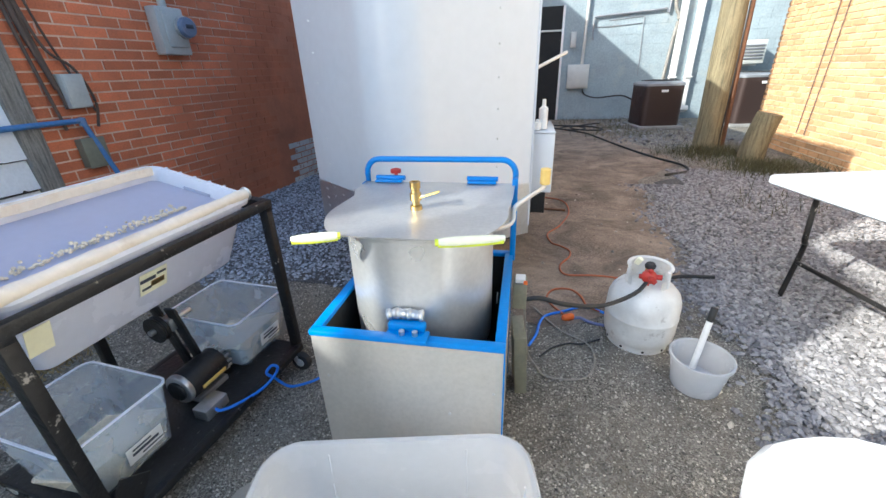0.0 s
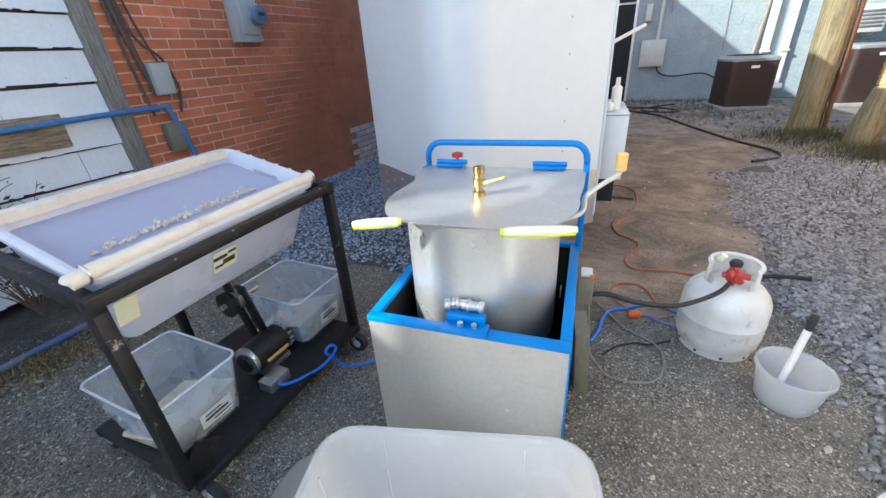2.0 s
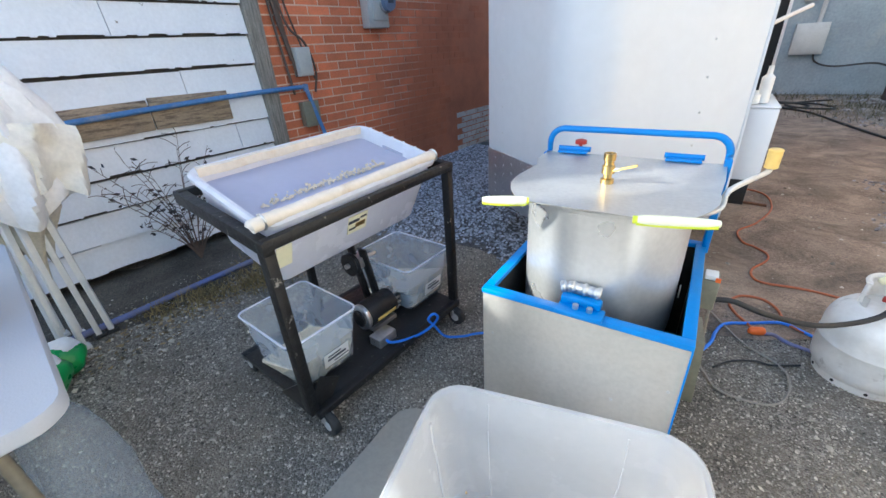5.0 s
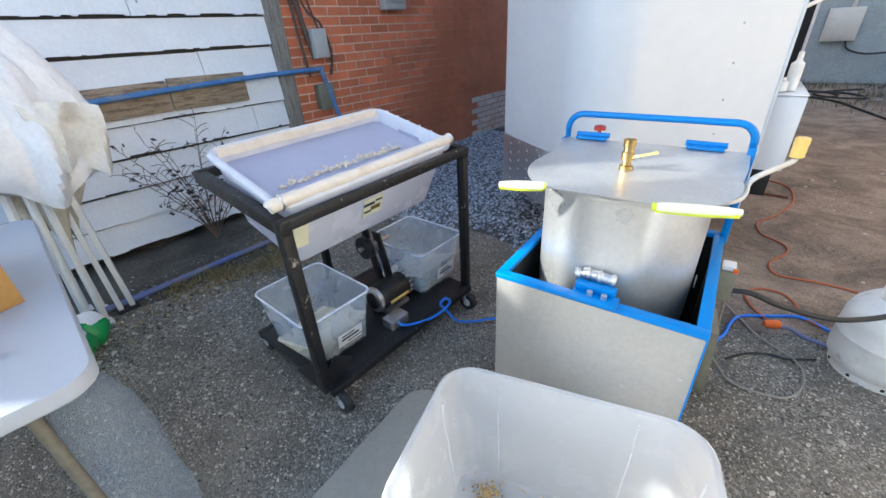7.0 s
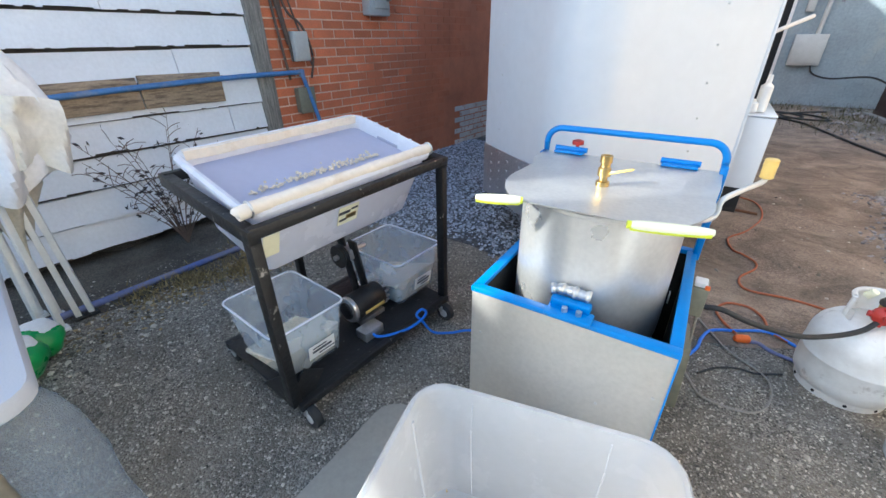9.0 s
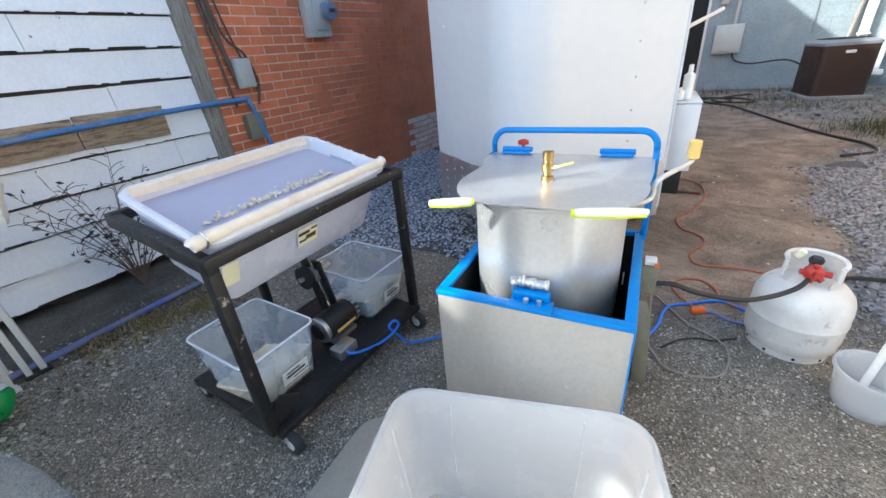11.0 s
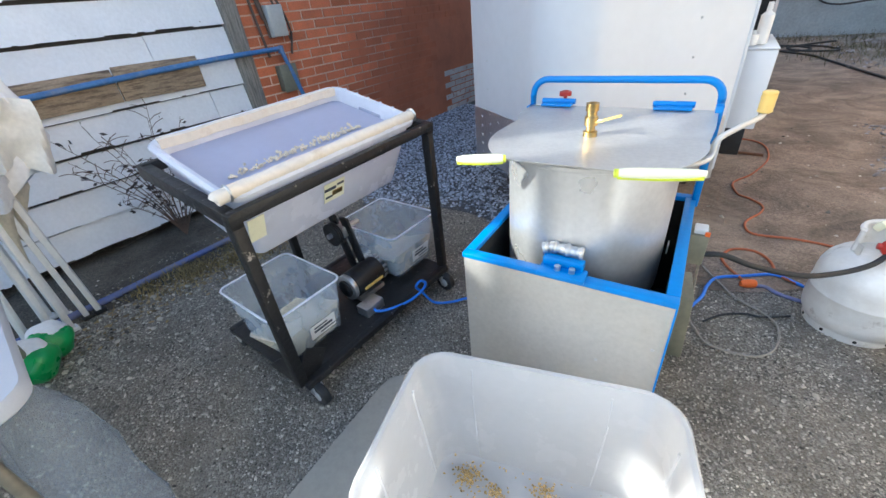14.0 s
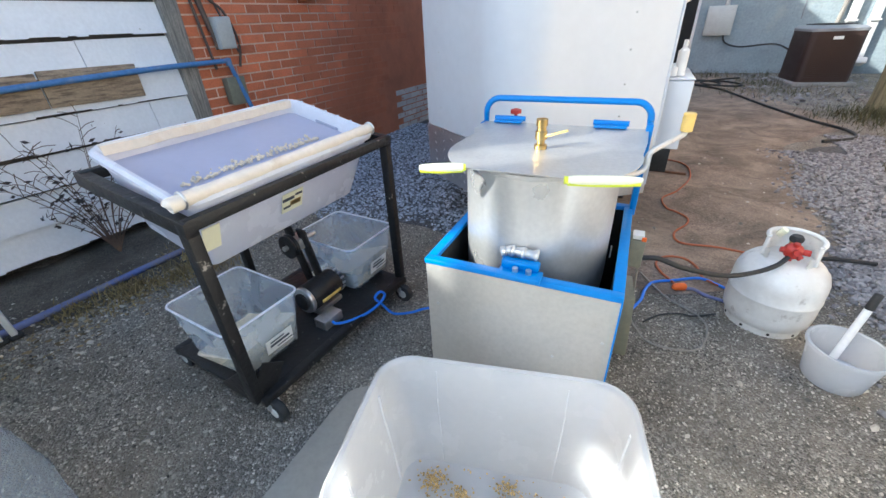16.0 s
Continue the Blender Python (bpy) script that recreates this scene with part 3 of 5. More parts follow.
wall_body("wall_bracket", -1.07, -0.84, 2.78, 3.28, -0.02, 0.2, M["clap"], "unseen white block added to trim the sun patch by the tote")
wall_body("wall_side", -1.45, -0.84, 0, 2.27, -0.02, 0.2, M["clap"], "unseen plain white wall added to shade the mat and table")
wall_body("wall_gable", -0.56, -0.05, 3.32, 3.84, -0.02, 0.2, M["clap"], "unseen white slab added to shade the far gravel")
# strip coloured near-black for the shade under the boards
wall_body("foundation", -0.05, 3.14, 0, 0.10, -0.16, 0.2, M["dark"], "set-back base under the clapboard wall, shade painted black", "foundation")
# the rest of the two buildings, behind their faces
a = on_wall(6.4, 0, -3.2)
tagged(part("building_rear", box((a.x - 0.2, 6.4, TOP / 2), (0.3, 11.2, TOP), 0), M["mortar"], smooth=False), "plain far wall closing the low building", "wall", kind="structure")
tagged(part("roof_left", box((-4.0, 6.3, TOP + 0.06), (3.6, 11.2, 0.12), 0, WROT @ Matrix.Rotation(radians(-90), 3, "Z")), M["concrete"], smooth=False), "flat roof of the low building", "roof", kind="structure")

trim = part("trim", bar(on_wall(3.20, 0.12, 0.01), on_wall(3.20, TOP, 0.01), 0.045, 0.13, 0.004), M["woodgrey"])
tagged(trim, "weathered grey corner board between clapboard and brick", "trim", kind="structure")

# clapboards, each a wedge whose lower edge stands proud
EXPO = 0.19
br = random.Random(3)
for row in range(24):
    z = 0.06 + row * EXPO
    cut = [-0.05] + ([br.uniform(1.1, 2.9)] if row % 2 else [br.uniform(1.0, 1.7)]) + [3.135]
    for y0, y1 in zip(cut, cut[1:]):
        bm = bmesh.new()
        lo, hi = [], []
        dz = br.uniform(-0.004, 0.004)
        ys, y = [(y0 + 0.002, 0)], y0 + 0.05
        while y < y1 - 0.2 and row < 14:
            y += br.expovariate(6.5)
            w, c = br.choice((br.uniform(0.02, 0.12), br.uniform(0.1, 0.3))), br.uniform(0.003, 0.010)
            if y + w < y1 - 0.02:
                ys += [(y, 0), (y + 0.004, c), (y + w * 0.5, c * br.uniform(0.6, 1.2)), (y + w, c * 0.8), (y + w + 0.004, 0)]
            y += w + 0.01
        ys.append((y1 - 0.002, 0))
        for y, chip in ys:
            lo.append([on_wall(y, z + dz + chip, o) for o in (0.004, 0.026)])
            # top edge stops short so the dark backing draws the seam
            hi.append([on_wall(y, z + EXPO - 0.014 + dz, o) for o in (-0.012, 0.004)])
        V = [[bm.verts.new(p) for p in (l[0], l[1], h[1], h[0])] for l, h in zip(lo, hi)]
        for A, B in zip(V, V[1:]):
            for j in range(4):
                bm.faces.new((A[j], A[(j + 1) % 4], B[(j + 1) % 4], B[j]))
        bm.faces.new(V[0]); bm.faces.new(V[-1][::-1])
        part("clapboard", bm, M["clap"], clap_wall, smooth=False)

# old boards nailed over a gap
for y0, y1, z0, z1, tilt in ((1.70, 2.36, 0.855, 1.035, -0.6), (2.365, 2.86, 0.855, 1.045, 0.8)):
    p = on_wall((y0 + y1) / 2, (z0 + z1) / 2, 0.034)
    ob = part("patch_board", box(p, (y1 - y0, 0.016, z1 - z0), 0.003, WROT @ Matrix.Rotation(radians(tilt), 3, "Y")), M["plywood"])
    tagged(ob, "weathered bare plywood board nailed over clapboards", "board", group="boards on the clapboard wall")

# ---- trailer ----
TX0, TX1, TY, TBACK = -0.745, 0.585, 3.53, 7.4
def nose(off=0.0, k=7):
    """Plan of the trailer's rounded V nose, from its left to its right front corner."""
    pts = [Vector((TX0 - off, TY)), Vector((-0.42, 3.285 - off)), Vector((-0.30, 3.20 - off))]
    for i in range(k + 1):
        u = -1 + 2 * i / k
        pts.append(Vector((-0.08 + 0.17 * u, 3.085 + 0.065 * u * u - off)))
    pts += [Vector((0.14, 3.20 - off)), Vector((0.26, 3.285 - off)), Vector((TX1 + off, TY))]
    return pts


trailer = thing("cargo_trailer", "small white cargo trailer with rounded nose and tread plate apron", "trailer")
plan = nose() + [Vector((TX1, TBACK)), Vector((TX0, TBACK))]
part("body", loft([[Vector((p.x, p.y, z)) for p in plan] for z in (0.32, 0.63, 2.75)]), M["trailer"], trailer, smooth=True)
outer = nose(0.006)
bm = loft([[Vector((p.x, p.y, z)) for p in outer + [Vector((TX1 + 0.002, TY + 0.02)), Vector((TX0 - 0.002, TY + 0.02))]] for z in (0.30, 0.62)])
apron = part("tread_plate", bm, M["tread"], trailer, "grey aluminium tread plate apron")
bm = bmesh.new()
for i in range(26):
    for j in range(11):
        u = (i + (0.5 if j % 2 else 0)) / 26
        q = u * (len(outer) - 1)
        a, b = outer[int(q)], outer[min(int(q) + 1, len(outer) - 1)]
        p = a.lerp(b, q - int(q))
        box((p.x, p.y - 0.001, 0.32 + j * 0.028), (0.016, 0.006, 0.006), 0, Euler((0, radians(35 if j % 2 else -35), math.atan2((b - a).y, (b - a).x))).to_matrix(), bm)
tagged(part("tread_pattern", bm, M["tread"], apron, smooth=False), kind="stuff")
for i in range(10):
    for fx, fy in ((0.40, 3.391), (-0.60, 3.422)):
        part("rivet", cyl((fx, fy - 0.005, 0.74 + i * 0.15), (fx, fy + 0.01, 0.74 + i * 0.15), 0.005, n=8), M["steel"], trailer)
part("underframe", box((-0.08, 5.4, 0.27), (1.15, 3.6, 0.10), 0.01), M["black"], trailer)
for y in (5.6,):
    for x in (TX0 + 0.05, TX1 - 0.05):
        part("wheel", cyl((x - 0.08, y, 0.25), (x + 0.08, y, 0.25), 0.25, n=28, bevel=0.03), M["rubber"], trailer)
part("jack", cyl((-0.08, 3.0, 0.0), (-0.08, 3.0, 0.28), 0.03, n=14), M["steel"], trailer)
part("coupler", box((-0.08, 3.05, 0.28), (0.1, 0.35, 0.06), 0.01), M["black"], trailer)
for z0, z1, x in ((0.32, 2.7, TX1),):
    part("corner_trim", box((x + 0.004, TY + 0.02, 1.5), (0.012, 0.05, 2.3), 0.003), M["trailer"], trailer)
part("door_arm", cyl((0.60, 4.3, 1.22), (0.82, 4.60, 1.32), 0.012, n=10), M["whitepaint"], trailer)

cab = thing("side_cabinet", "white metal cabinet on the trailer's side", "cabinet")
part("body", box((0.652, 3.87, 0.705), (0.128, 0.50, 0.35), 0.008), M["trailer"], cab)
part("lid", box((0.652, 3.87, 0.885), (0.132, 0.51, 0.008), 0.004), M["trailer"], cab)
# black box added in place of the dark void under the cabinet
part("bracket", box((0.635, 3.87, 0.46), (0.10, 0.44, 0.14), 0.003), M["black"], cab)
for x, y, h, r in ((0.645, 3.72, 0.165, 0.026), (0.612, 3.68, 0.06, 0.02)):
    b = thing("bottle", "white plastic squeeze bottle on the side cabinet", "bottle", pose(x, y, 0.894), group="bottles on the cabinet")
    part("body", lathe([(0, 0), (r * 0.95, 0), (r, 0.01), (r, h * 0.70), (r * 0.45, h * 0.78), (r * 0.4, h * 0.8), (0, h * 0.8)], 20), M["jug"], b)
    part("cap", lathe([(0, h * 0.8), (r * 0.45, h * 0.8), (r * 0.4, h), (0, h)], 16), M["jug"], b)

jk = thing("rusty_rod", "thin rusty steel rod lying on the dirt", "scrap metal")
part("rod", bar((0.64, 4.86, 0.014), (0.95, 4.82, 0.014), 0.02, 0.018), M["rust"], jk)

# ---- far end of the yard ----
far = part("wall_far", box((3.0, 12.05, 2.6), (14, 0.4, 5.2)), M["blockblue"], smooth=False)
tagged(far, "pale blue-grey painted masonry wall at the yard's end", "wall", kind="structure")
# shallow block courses
bm = bmesh.new()
bk = random.Random(11)
for r in range(22):
    x = -0.5 - (0.2 if r % 2 else 0)
    while x < 8.0:
        if not (0.6 < x + 0.2 < 1.5 and r < 12):
            box((x + 0.2, 11.850, 0.1 + r * 0.2), (0.394, 0.014, 0.194), 0, None, bm)
        x += 0.4
tagged(part("masonry_block", bm, M["blockblue"], far, smooth=False), kind="stuff")
door = thing("door_1", "white-framed doorway in the far wall, dark inside painted as a panel", "door", kind="structure")
# flat black panel paints the doorway's dark inside onto the wall
part("opening", box((0.99, 11.83, 1.22), (0.60, 0.03, 2.44)), M["dark"], door, smooth=False)
part("frame", box((1.315, 11.82, 1.22), (0.05, 0.06, 2.44), 0.004), M["whitepaint"], door)
part("rail", box((0.99, 11.80, 1.95), (0.6, 0.03, 0.04), 0.004), M["greybox"], door)
panel = thing("breaker_panel", "grey metal electrical panel on the far wall", "electrical box")
part("body", box((1.73, 11.78, 0.97), (0.48, 0.10, 0.52), 0.01), M["greybox"], panel)
part("cover", box((1.73, 11.725, 0.97), (0.41, 0.012, 0.45), 0.004), M["greybox"], panel)
part("conduit", cyl((1.80, 11.79, 1.22), (1.86, 11.79, 4.5), 0.035, n=12), M["greybox"], panel)
part("cable", tube([(1.85, 11.78, 0.75), (1.92, 11.75, 0.58), (2.2, 11.7, 0.50), (2.7, 11.5, 0.55), (2.9, 10.9, 0.45)], 0.015), M["rubber"], panel)
part("small_box", box((1.56, 11.79, 1.75), (0.12, 0.07, 0.32), 0.008), M["greybox"], panel)
cond = thing("wall_conduit", "grey metal conduit bent across the far wall", "conduit")
part("pipe", tube([(1.98, 11.79, 1.72), (1.965, 11.79, 2.05), (1.98, 11.79, 2.16), (2.08, 11.79, 2.19), (2.8, 11.79, 2.23), (3.4, 11.79, 2.27), (3.50, 11.79, 2.36), (3.52, 11.79, 4.4)], 0.022), M["actop"], cond)
bw = thing("blocked_window", "blocked-up window outline with painted frame on the far wall", "window", kind="structure")
for a, b in (((2.30, 2.10), (3.02, 2.15)), ((2.34, 1.98), (3.00, 2.02)), ((2.02, 1.98), (2.34, 1.98)), ((3.06, 0.95), (3.02, 2.15))):
    part("frame", bar((a[0], 11.835, a[1]), (b[0], 11.835, b[1]), 0.02, 0.014, 0.003), M["actop"], bw)
dp = thing("drain_pipe", "dark iron drain pipe between the downspouts", "pipe")
part("pipe", tube([(3.58, 11.77, 0.3), (3.60, 11.77, 0.9), (3.66, 11.77, 1.7), (3.70, 11.77, 2.1), (3.58, 11.77, 2.5), (3.56, 11.77, 4.4)], 0.035, 10), M["woodgrey"], dp)
for x in (3.78, 4.10):
    d = thing("downspout", "white metal downspout on the far wall", "downspout", group="downspouts")
    part("pipe", box((x, 11.76, 2.4), (0.13, 0.10, 4.4), 0.015), M["whitepaint"], d)
    part("elbow", box((x, 11.66, 0.22), (0.16, 0.24, 0.10), 0.015, Euler((radians(-20), 0, 0)).to_matrix()), M["whitepaint"], d)
    for z in (0.9, 2.6):
        part("strap", box((x, 11.74, z), (0.16, 0.13, 0.03), 0.003), M["whitepaint"], d)


def condenser(m, w, h, label):
    t = thing("air_conditioner", label, "air conditioner", m, group="condensers")
    part("cabinet", loft([rrect(w, w, 0.08, z) for z in (0.06, 0.08, h - 0.09, h - 0.08)]), M["acbrown"], t)
    bm = bmesh.new()
    for i in range(int((h - 0.25) / 0.03)):
        z = 0.13 + i * 0.03
        for s in (-1, 1):
            box((0, s * w / 2, z), (w - 0.16, 0.014, 0.012), 0, None, bm)
            box((s * w / 2, 0, z), (0.014, w - 0.16, 0.012), 0, None, bm)
    part("louvres", bm, M["acbrown"], t, smooth=False)
    part("top", loft([rrect(w + 0.02, w + 0.02, 0.09, h - 0.08), rrect(w + 0.02, w + 0.02, 0.09, h - 0.04), rrect(w - 0.06, w - 0.06, 0.07, h - 0.01)]), M["actop"], t, "grey metal top cover")
    bm = bmesh.new()
    for i in range(6):
        r = 0.08 + i * 0.05
        tube([(r * math.cos(a), r * math.sin(a), h + 0.012) for a in [k * math.pi / 10 for k in range(21)]], 0.005, 5, 1, bm, False)
    part("fan_guard", bm, M["rubber"], t)
    part("badge", box((-0.02, -w / 2 - 0.012, h - 0.17), (0.13, 0.01, 0.045), 0.003), M["label"], t, "small silver badge")
    part("pad", box((0, 0, 0.03), (w + 0.15, w + 0.15, 0.06), 0.01), M["concrete"], t)
    return t


condenser(pose(3.16, 10.46, 0, 0, 0, 8), 0.74, 0.88, "dark brown air-conditioning condenser on a concrete pad")
condenser(pose(4.95, 10.75, 0, 0, 0, 8), 0.86, 0.98, "brown air-conditioning condenser behind the pole")

ub = thing("vent_hood", "grey metal vent box on the far wall", "vent")
part("body", box((5.1, 11.6, 1.35), (0.5, 0.5, 0.45), 0.02), M["greybox"], ub)
for k in range(5):
    part("louvre", box((5.1, 11.34, 1.23 + 0.06 * k), (0.4, 0.03, 0.035), 0.004, Euler((radians(30), 0, 0)).to_matrix()), M["actop"], ub)
part("bracket", box((5.1, 11.7, 1.10), (0.45, 0.3, 0.04), 0.004), M["greybox"], ub)
p = thing("utility_pole", "weathered round wooden utility pole", "pole", pose(3.29, 8.05, 0))
part("shaft", tube([(0.015, 0, -0.02), (-0.03, 0, 1.5), (-0.08, 0.01, 3.2), (-0.2, 0.02, 7)], lambda u: 0.172 + 0.02 * max(0, 0.08 - u) / 0.08 - 0.03 * u, 20), M["pole"], p)
part("ground_wire", tube([(0.12, -0.15, 0), (0.08, -0.15, 2), (-0.04, -0.14, 6)], 0.008, 6), M["rubber"], p)
part("conduit", cyl((0.215, -0.05, 0), (0.03, -0.03, 6), 0.03, n=10), M["rust"], p, "rusty brown conduit")
st = thing("post_stump", "leaning weathered wooden post stump", "stump", pose(3.52, 7.05, 0))
part("shaft", tube([(-0.05, 0.05, -0.02), (-0.03, 0.02, 0.3), (0.02, 0.0, 0.60)], lambda u: 0.150 - 0.012 * u, 18), M["pole"], st)

# tan brick wall on the right
RA, RB = Vector((4.17, 8.58, 0)), Vector((3.96, 0.2, 0))
RD = (RB - RA).normalized()
RN = Vector((RD.y, -RD.x, 0))
RROT = Matrix(((RD.x, -RD.y, 0), (RD.y, RD.x, 0), (0, 0, 1)))
rw = part("wall_right", box((RA + RB) / 2 - RN * 0.108 + Vector((0, 0, 2.5)), ((RB - RA).length, 0.2, 5.0), 0, RROT), M["tanmortar"], smooth=False)
tagged(rw, "sunlit tan brick wall on the yard's right", "wall", kind="structure")
bm = bmesh.new()
for r in range(52):
    u = 0.0 if r % 2 else -0.105
    while u < 5.1:
        a, b = max(u, 0), u + 0.192
        if b > a + 0.03:
            c = RA + RD * (a + b) / 2 + Vector((0, 0, 0.035 + r * 0.0725)) - RN * 0.003
            box(c, (b - a, 0.02, 0.056), 0, RROT, bm)
        u += 0.212
tagged(part("brick", bm, M["tanbrick"], rw, smooth=False), kind="stuff")
tagged(part("wall_right_return", box((5.97, 8.475, 2.5), (3.4, 0.2, 5.0)), M["tanmortar"], smooth=False), "plain end of the tan brick building", "wall", kind="structure")
for dx in (1.15, 1.32):
    c = thing("wall_cable", "thin dark cable clipped down the tan brick wall", "cable", group="cables on the tan wall")
    q = RA + RD * dx + RN * 0.015
    part("cable", tube([q + Vector((0.0, 0.03, 0.3)), q + Vector((0, 0, 1.6)), q + Vector((-0.01, 0, 4.6))], 0.008, 6), M["twig"], c)
# buildings that close the yard behind and beside the camera
tagged(part("wall_behind", box((3, -9, 1.5), (16, 0.3, 3.0)), M["tanmortar"], smooth=False), "plain low wall far behind the yard", "wall", kind="structure")

# ---- popcorn machine ----
popper = thing("kettle_corn_popper", "aluminium kettle in a sheet metal stand with bright blue frame", "popcorn machine")
X0, X1, Y0, Y1, ZT = -0.015, 0.517, 2.014, 2.60, 0.603
T = 0.028
for name, c, s in (("front_panel", ((X0 + X1) / 2, Y0 + 0.006, 0.32), (X1 - X0 - 0.006, 0.006, 0.545)), ("rear_panel", ((X0 + X1) / 2, Y1 - 0.006, 0.32), (X1 - X0 - 0.006, 0.006, 0.545)),
                   ("side_panel", (X0 + 0.006, (Y0 + Y1) / 2, 0.32), (0.006, Y1 - Y0 - 0.03, 0.545)), ("side_panel", (X1 - 0.006, (Y0 + Y1) / 2, 0.32), (0.006, Y1 - Y0 - 0.03, 0.545))):
    part(name, box(c, s, 0.001), M["sheet"], popper)
for a, b in (((X0, Y0 + T / 2), (X1, Y0 + T / 2)), ((X0, Y1 - T / 2), (X1, Y1 - T / 2)), ((X0 + T / 2, Y0 + T), (X0 + T / 2, Y1 - T)), ((X1 - T / 2, Y0 + T), (X1 - T / 2, Y1 - T))):
    part("top_rail", bar((*a, ZT - 0.008), (*b, ZT - 0.008), T, 0.016, 0.0025), M["blue"], popper, "bright blue painted steel rail")
for x in (X0 + 0.002, X1 - 0.002):
    for y in ((Y0 + 0.002, Y1 - 0.002) if x > 0.2 else (Y1 - 0.002,)):
        part("corner_post", box((x, y, 0.30), (0.004, 0.004, 0.58), 0.0008), M["blue"], popper)
# near-black sheets added inside the panels to darken the box
for c, sz in ((((X0 + X1) / 2, Y0 + 0.014, 0.405), (X1 - X0 - 0.034, 0.004, 0.36)), (((X0 + X1) / 2, Y1 - 0.014, 0.405), (X1 - X0 - 0.034, 0.004, 0.36)),
              ((X0 + 0.014, (Y0 + Y1) / 2, 0.405), (0.004, Y1 - Y0 - 0.04, 0.36)), ((X1 - 0.014, (Y0 + Y1) / 2, 0.405), (0.004, Y1 - Y0 - 0.04, 0.36))):
    part("liner", box(c, sz, 0.0008), M["linerblack"], popper, "near-black inner liner")
part("floor_pan", box(((X0 + X1) / 2, (Y0 + Y1) / 2, 0.22), (X1 - X0 - 0.03, Y1 - Y0 - 0.03, 0.01)), M["black"], popper)
for x in (X0 + 0.04, X1 - 0.04):
    for y in (Y0 + 0.05, Y1 - 0.05):
        part("foot", cyl((x, y, 0), (x, y, 0.06), 0.025, n=14), M["rubber"], popper)
KX, KY, KR = 0.243, 2.30, 0.218
kettle = part("kettle", lathe([(0, 0.40), (KR - 0.05, 0.40), (KR - 0.015, 0.415), (KR - 0.002, 0.45), (KR, 0.48), (KR, 0.842), (KR + 0.007, 0.846), (KR + 0.007, 0.856), (KR - 0.004, 0.858), (KR - 0.005, 0.47), (0, 0.43)], 72, centre=(KX, KY, 0)), M["kettle"], popper, "spun aluminium kettle")
for a in (90,):
    q = Vector((KX + KR * math.cos(radians(a)), KY + KR * math.sin(radians(a)), 0.55))
    part("trunnion", box(q, (0.03, 0.03, 0.05), 0.005), M["steel"], popper)
# lid: round to the front with a flat front edge, square at the hinges
LZ = 0.866
pts = [(-0.03, 2.585), (-0.03, 2.47), (-0.005, 2.40)]
for i in range(0, 15):
    a = radians(172 + 58 * i / 14)
    pts.append((0.243 + 0.258 * math.cos(a), 2.262 + 0.258 * math.sin(a)))
for i in range(0, 15):
    a = radians(310 + 58 * i / 14)
    pts.append((0.243 + 0.262 * math.cos(a), 2.262 + 0.258 * math.sin(a)))
pts += [(0.512, 2.42), (0.515, 2.585)]
bm = loft([[Vector((x, y, LZ - 0.003)) for x, y in pts], [Vector((x, y, LZ)) for x, y in pts]])
lid = part("lid", bm, M["alu"], popper, "flat aluminium lid", smooth=False)
for a, b, c in (((0.095, 2.055), (-0.01, 2.018), 0), ((0.352, 2.042), (0.503, 2.085), 0)):
    a, b = Vector((*a, LZ + 0.004)), Vector((*b, LZ + 0.004))
    d = (b - a)
    h = part("lid_handle", tube([a - d * 0.05, a + d * 0.1], 0.009, 10), M["lime"], lid, "lime yellow lid handle")
    part("grip", tube([a + d * 0.0, a + d * 0.12, a + d * 0.4, a + d * 0.8, a + d], lambda u: 0.0065 + 0.0055 * math.sin(math.pi * min(1, u * 0.8 + 0.15)), 12), M["cream"], h, "cream grip")
    part("grip_edge", tube([a + d * 0.0 - Vector((0, 0.003, 0.006)), a + d * 0.5 - Vector((0, 0.004, 0.008)), a + d * 0.98 - Vector((0, 0.003, 0.006))], 0.0062, 8), M["lime"], h, "lime yellow stripe")
vx, vy = 0.237, 2.285
valve = part("valve", lathe([(0, 0), (0.018, 0), (0.018, 0.012), (0.011, 0.014), (0.011, 0.026), (0.017, 0.028), (0.017, 0.048), (0.013, 0.052), (0.013, 0.062), (0.016, 0.064), (0.016, 0.082), (0.010, 0.082), (0.010, 0.06), (0, 0.06)], 12, centre=(vx, vy, LZ)), M["brass"], lid, "brass ball valve")
part("lever", box((vx + 0.042, vy - 0.004, LZ + 0.046), (0.062, 0.014, 0.005), 0.002, Euler((0, radians(-18), 0)).to_matrix()), M["yellow"], valve, "yellow valve lever")
part("stem", cyl((vx + 0.012, vy, LZ + 0.038), (vx + 0.03, vy - 0.003, LZ + 0.040), 0.006, n=10), M["steel"], valve)
for x in (0.06, 0.40):
    h = part("hinge", box((x, 2.575, LZ + 0.006), (0.10, 0.035, 0.008), 0.003), M["blue"], lid, "bright blue hinge plate")
    part("knuckle", cyl((x - 0.055, 2.595, LZ + 0.012), (x + 0.055, 2.595, LZ + 0.012), 0.009, n=12), M["blue"], h)
# push bar behind
zb = 0.945
loop = [(-0.03, 2.60, 0.58), (-0.03, 2.60, 0.80), (-0.03, 2.60, zb - 0.05)] + [(-0.03 + 0.05 * (1 - math.cos(a)), 2.60, zb - 0.05 + 0.05 * math.sin(a)) for a in [radians(15 * k) for k in range(1, 7)]]
loop += [(0.24, 2.60, zb)] + [(0.515 - 0.05 * (1 - math.cos(a)), 2.60, zb - 0.05 + 0.05 * math.sin(a)) for a in [radians(90 - 15 * k) for k in range(0, 6)]]
loop += [(0.515, 2.60, zb - 0.05), (0.515, 2.60, 0.8), (0.515, 2.60, 0.58)]
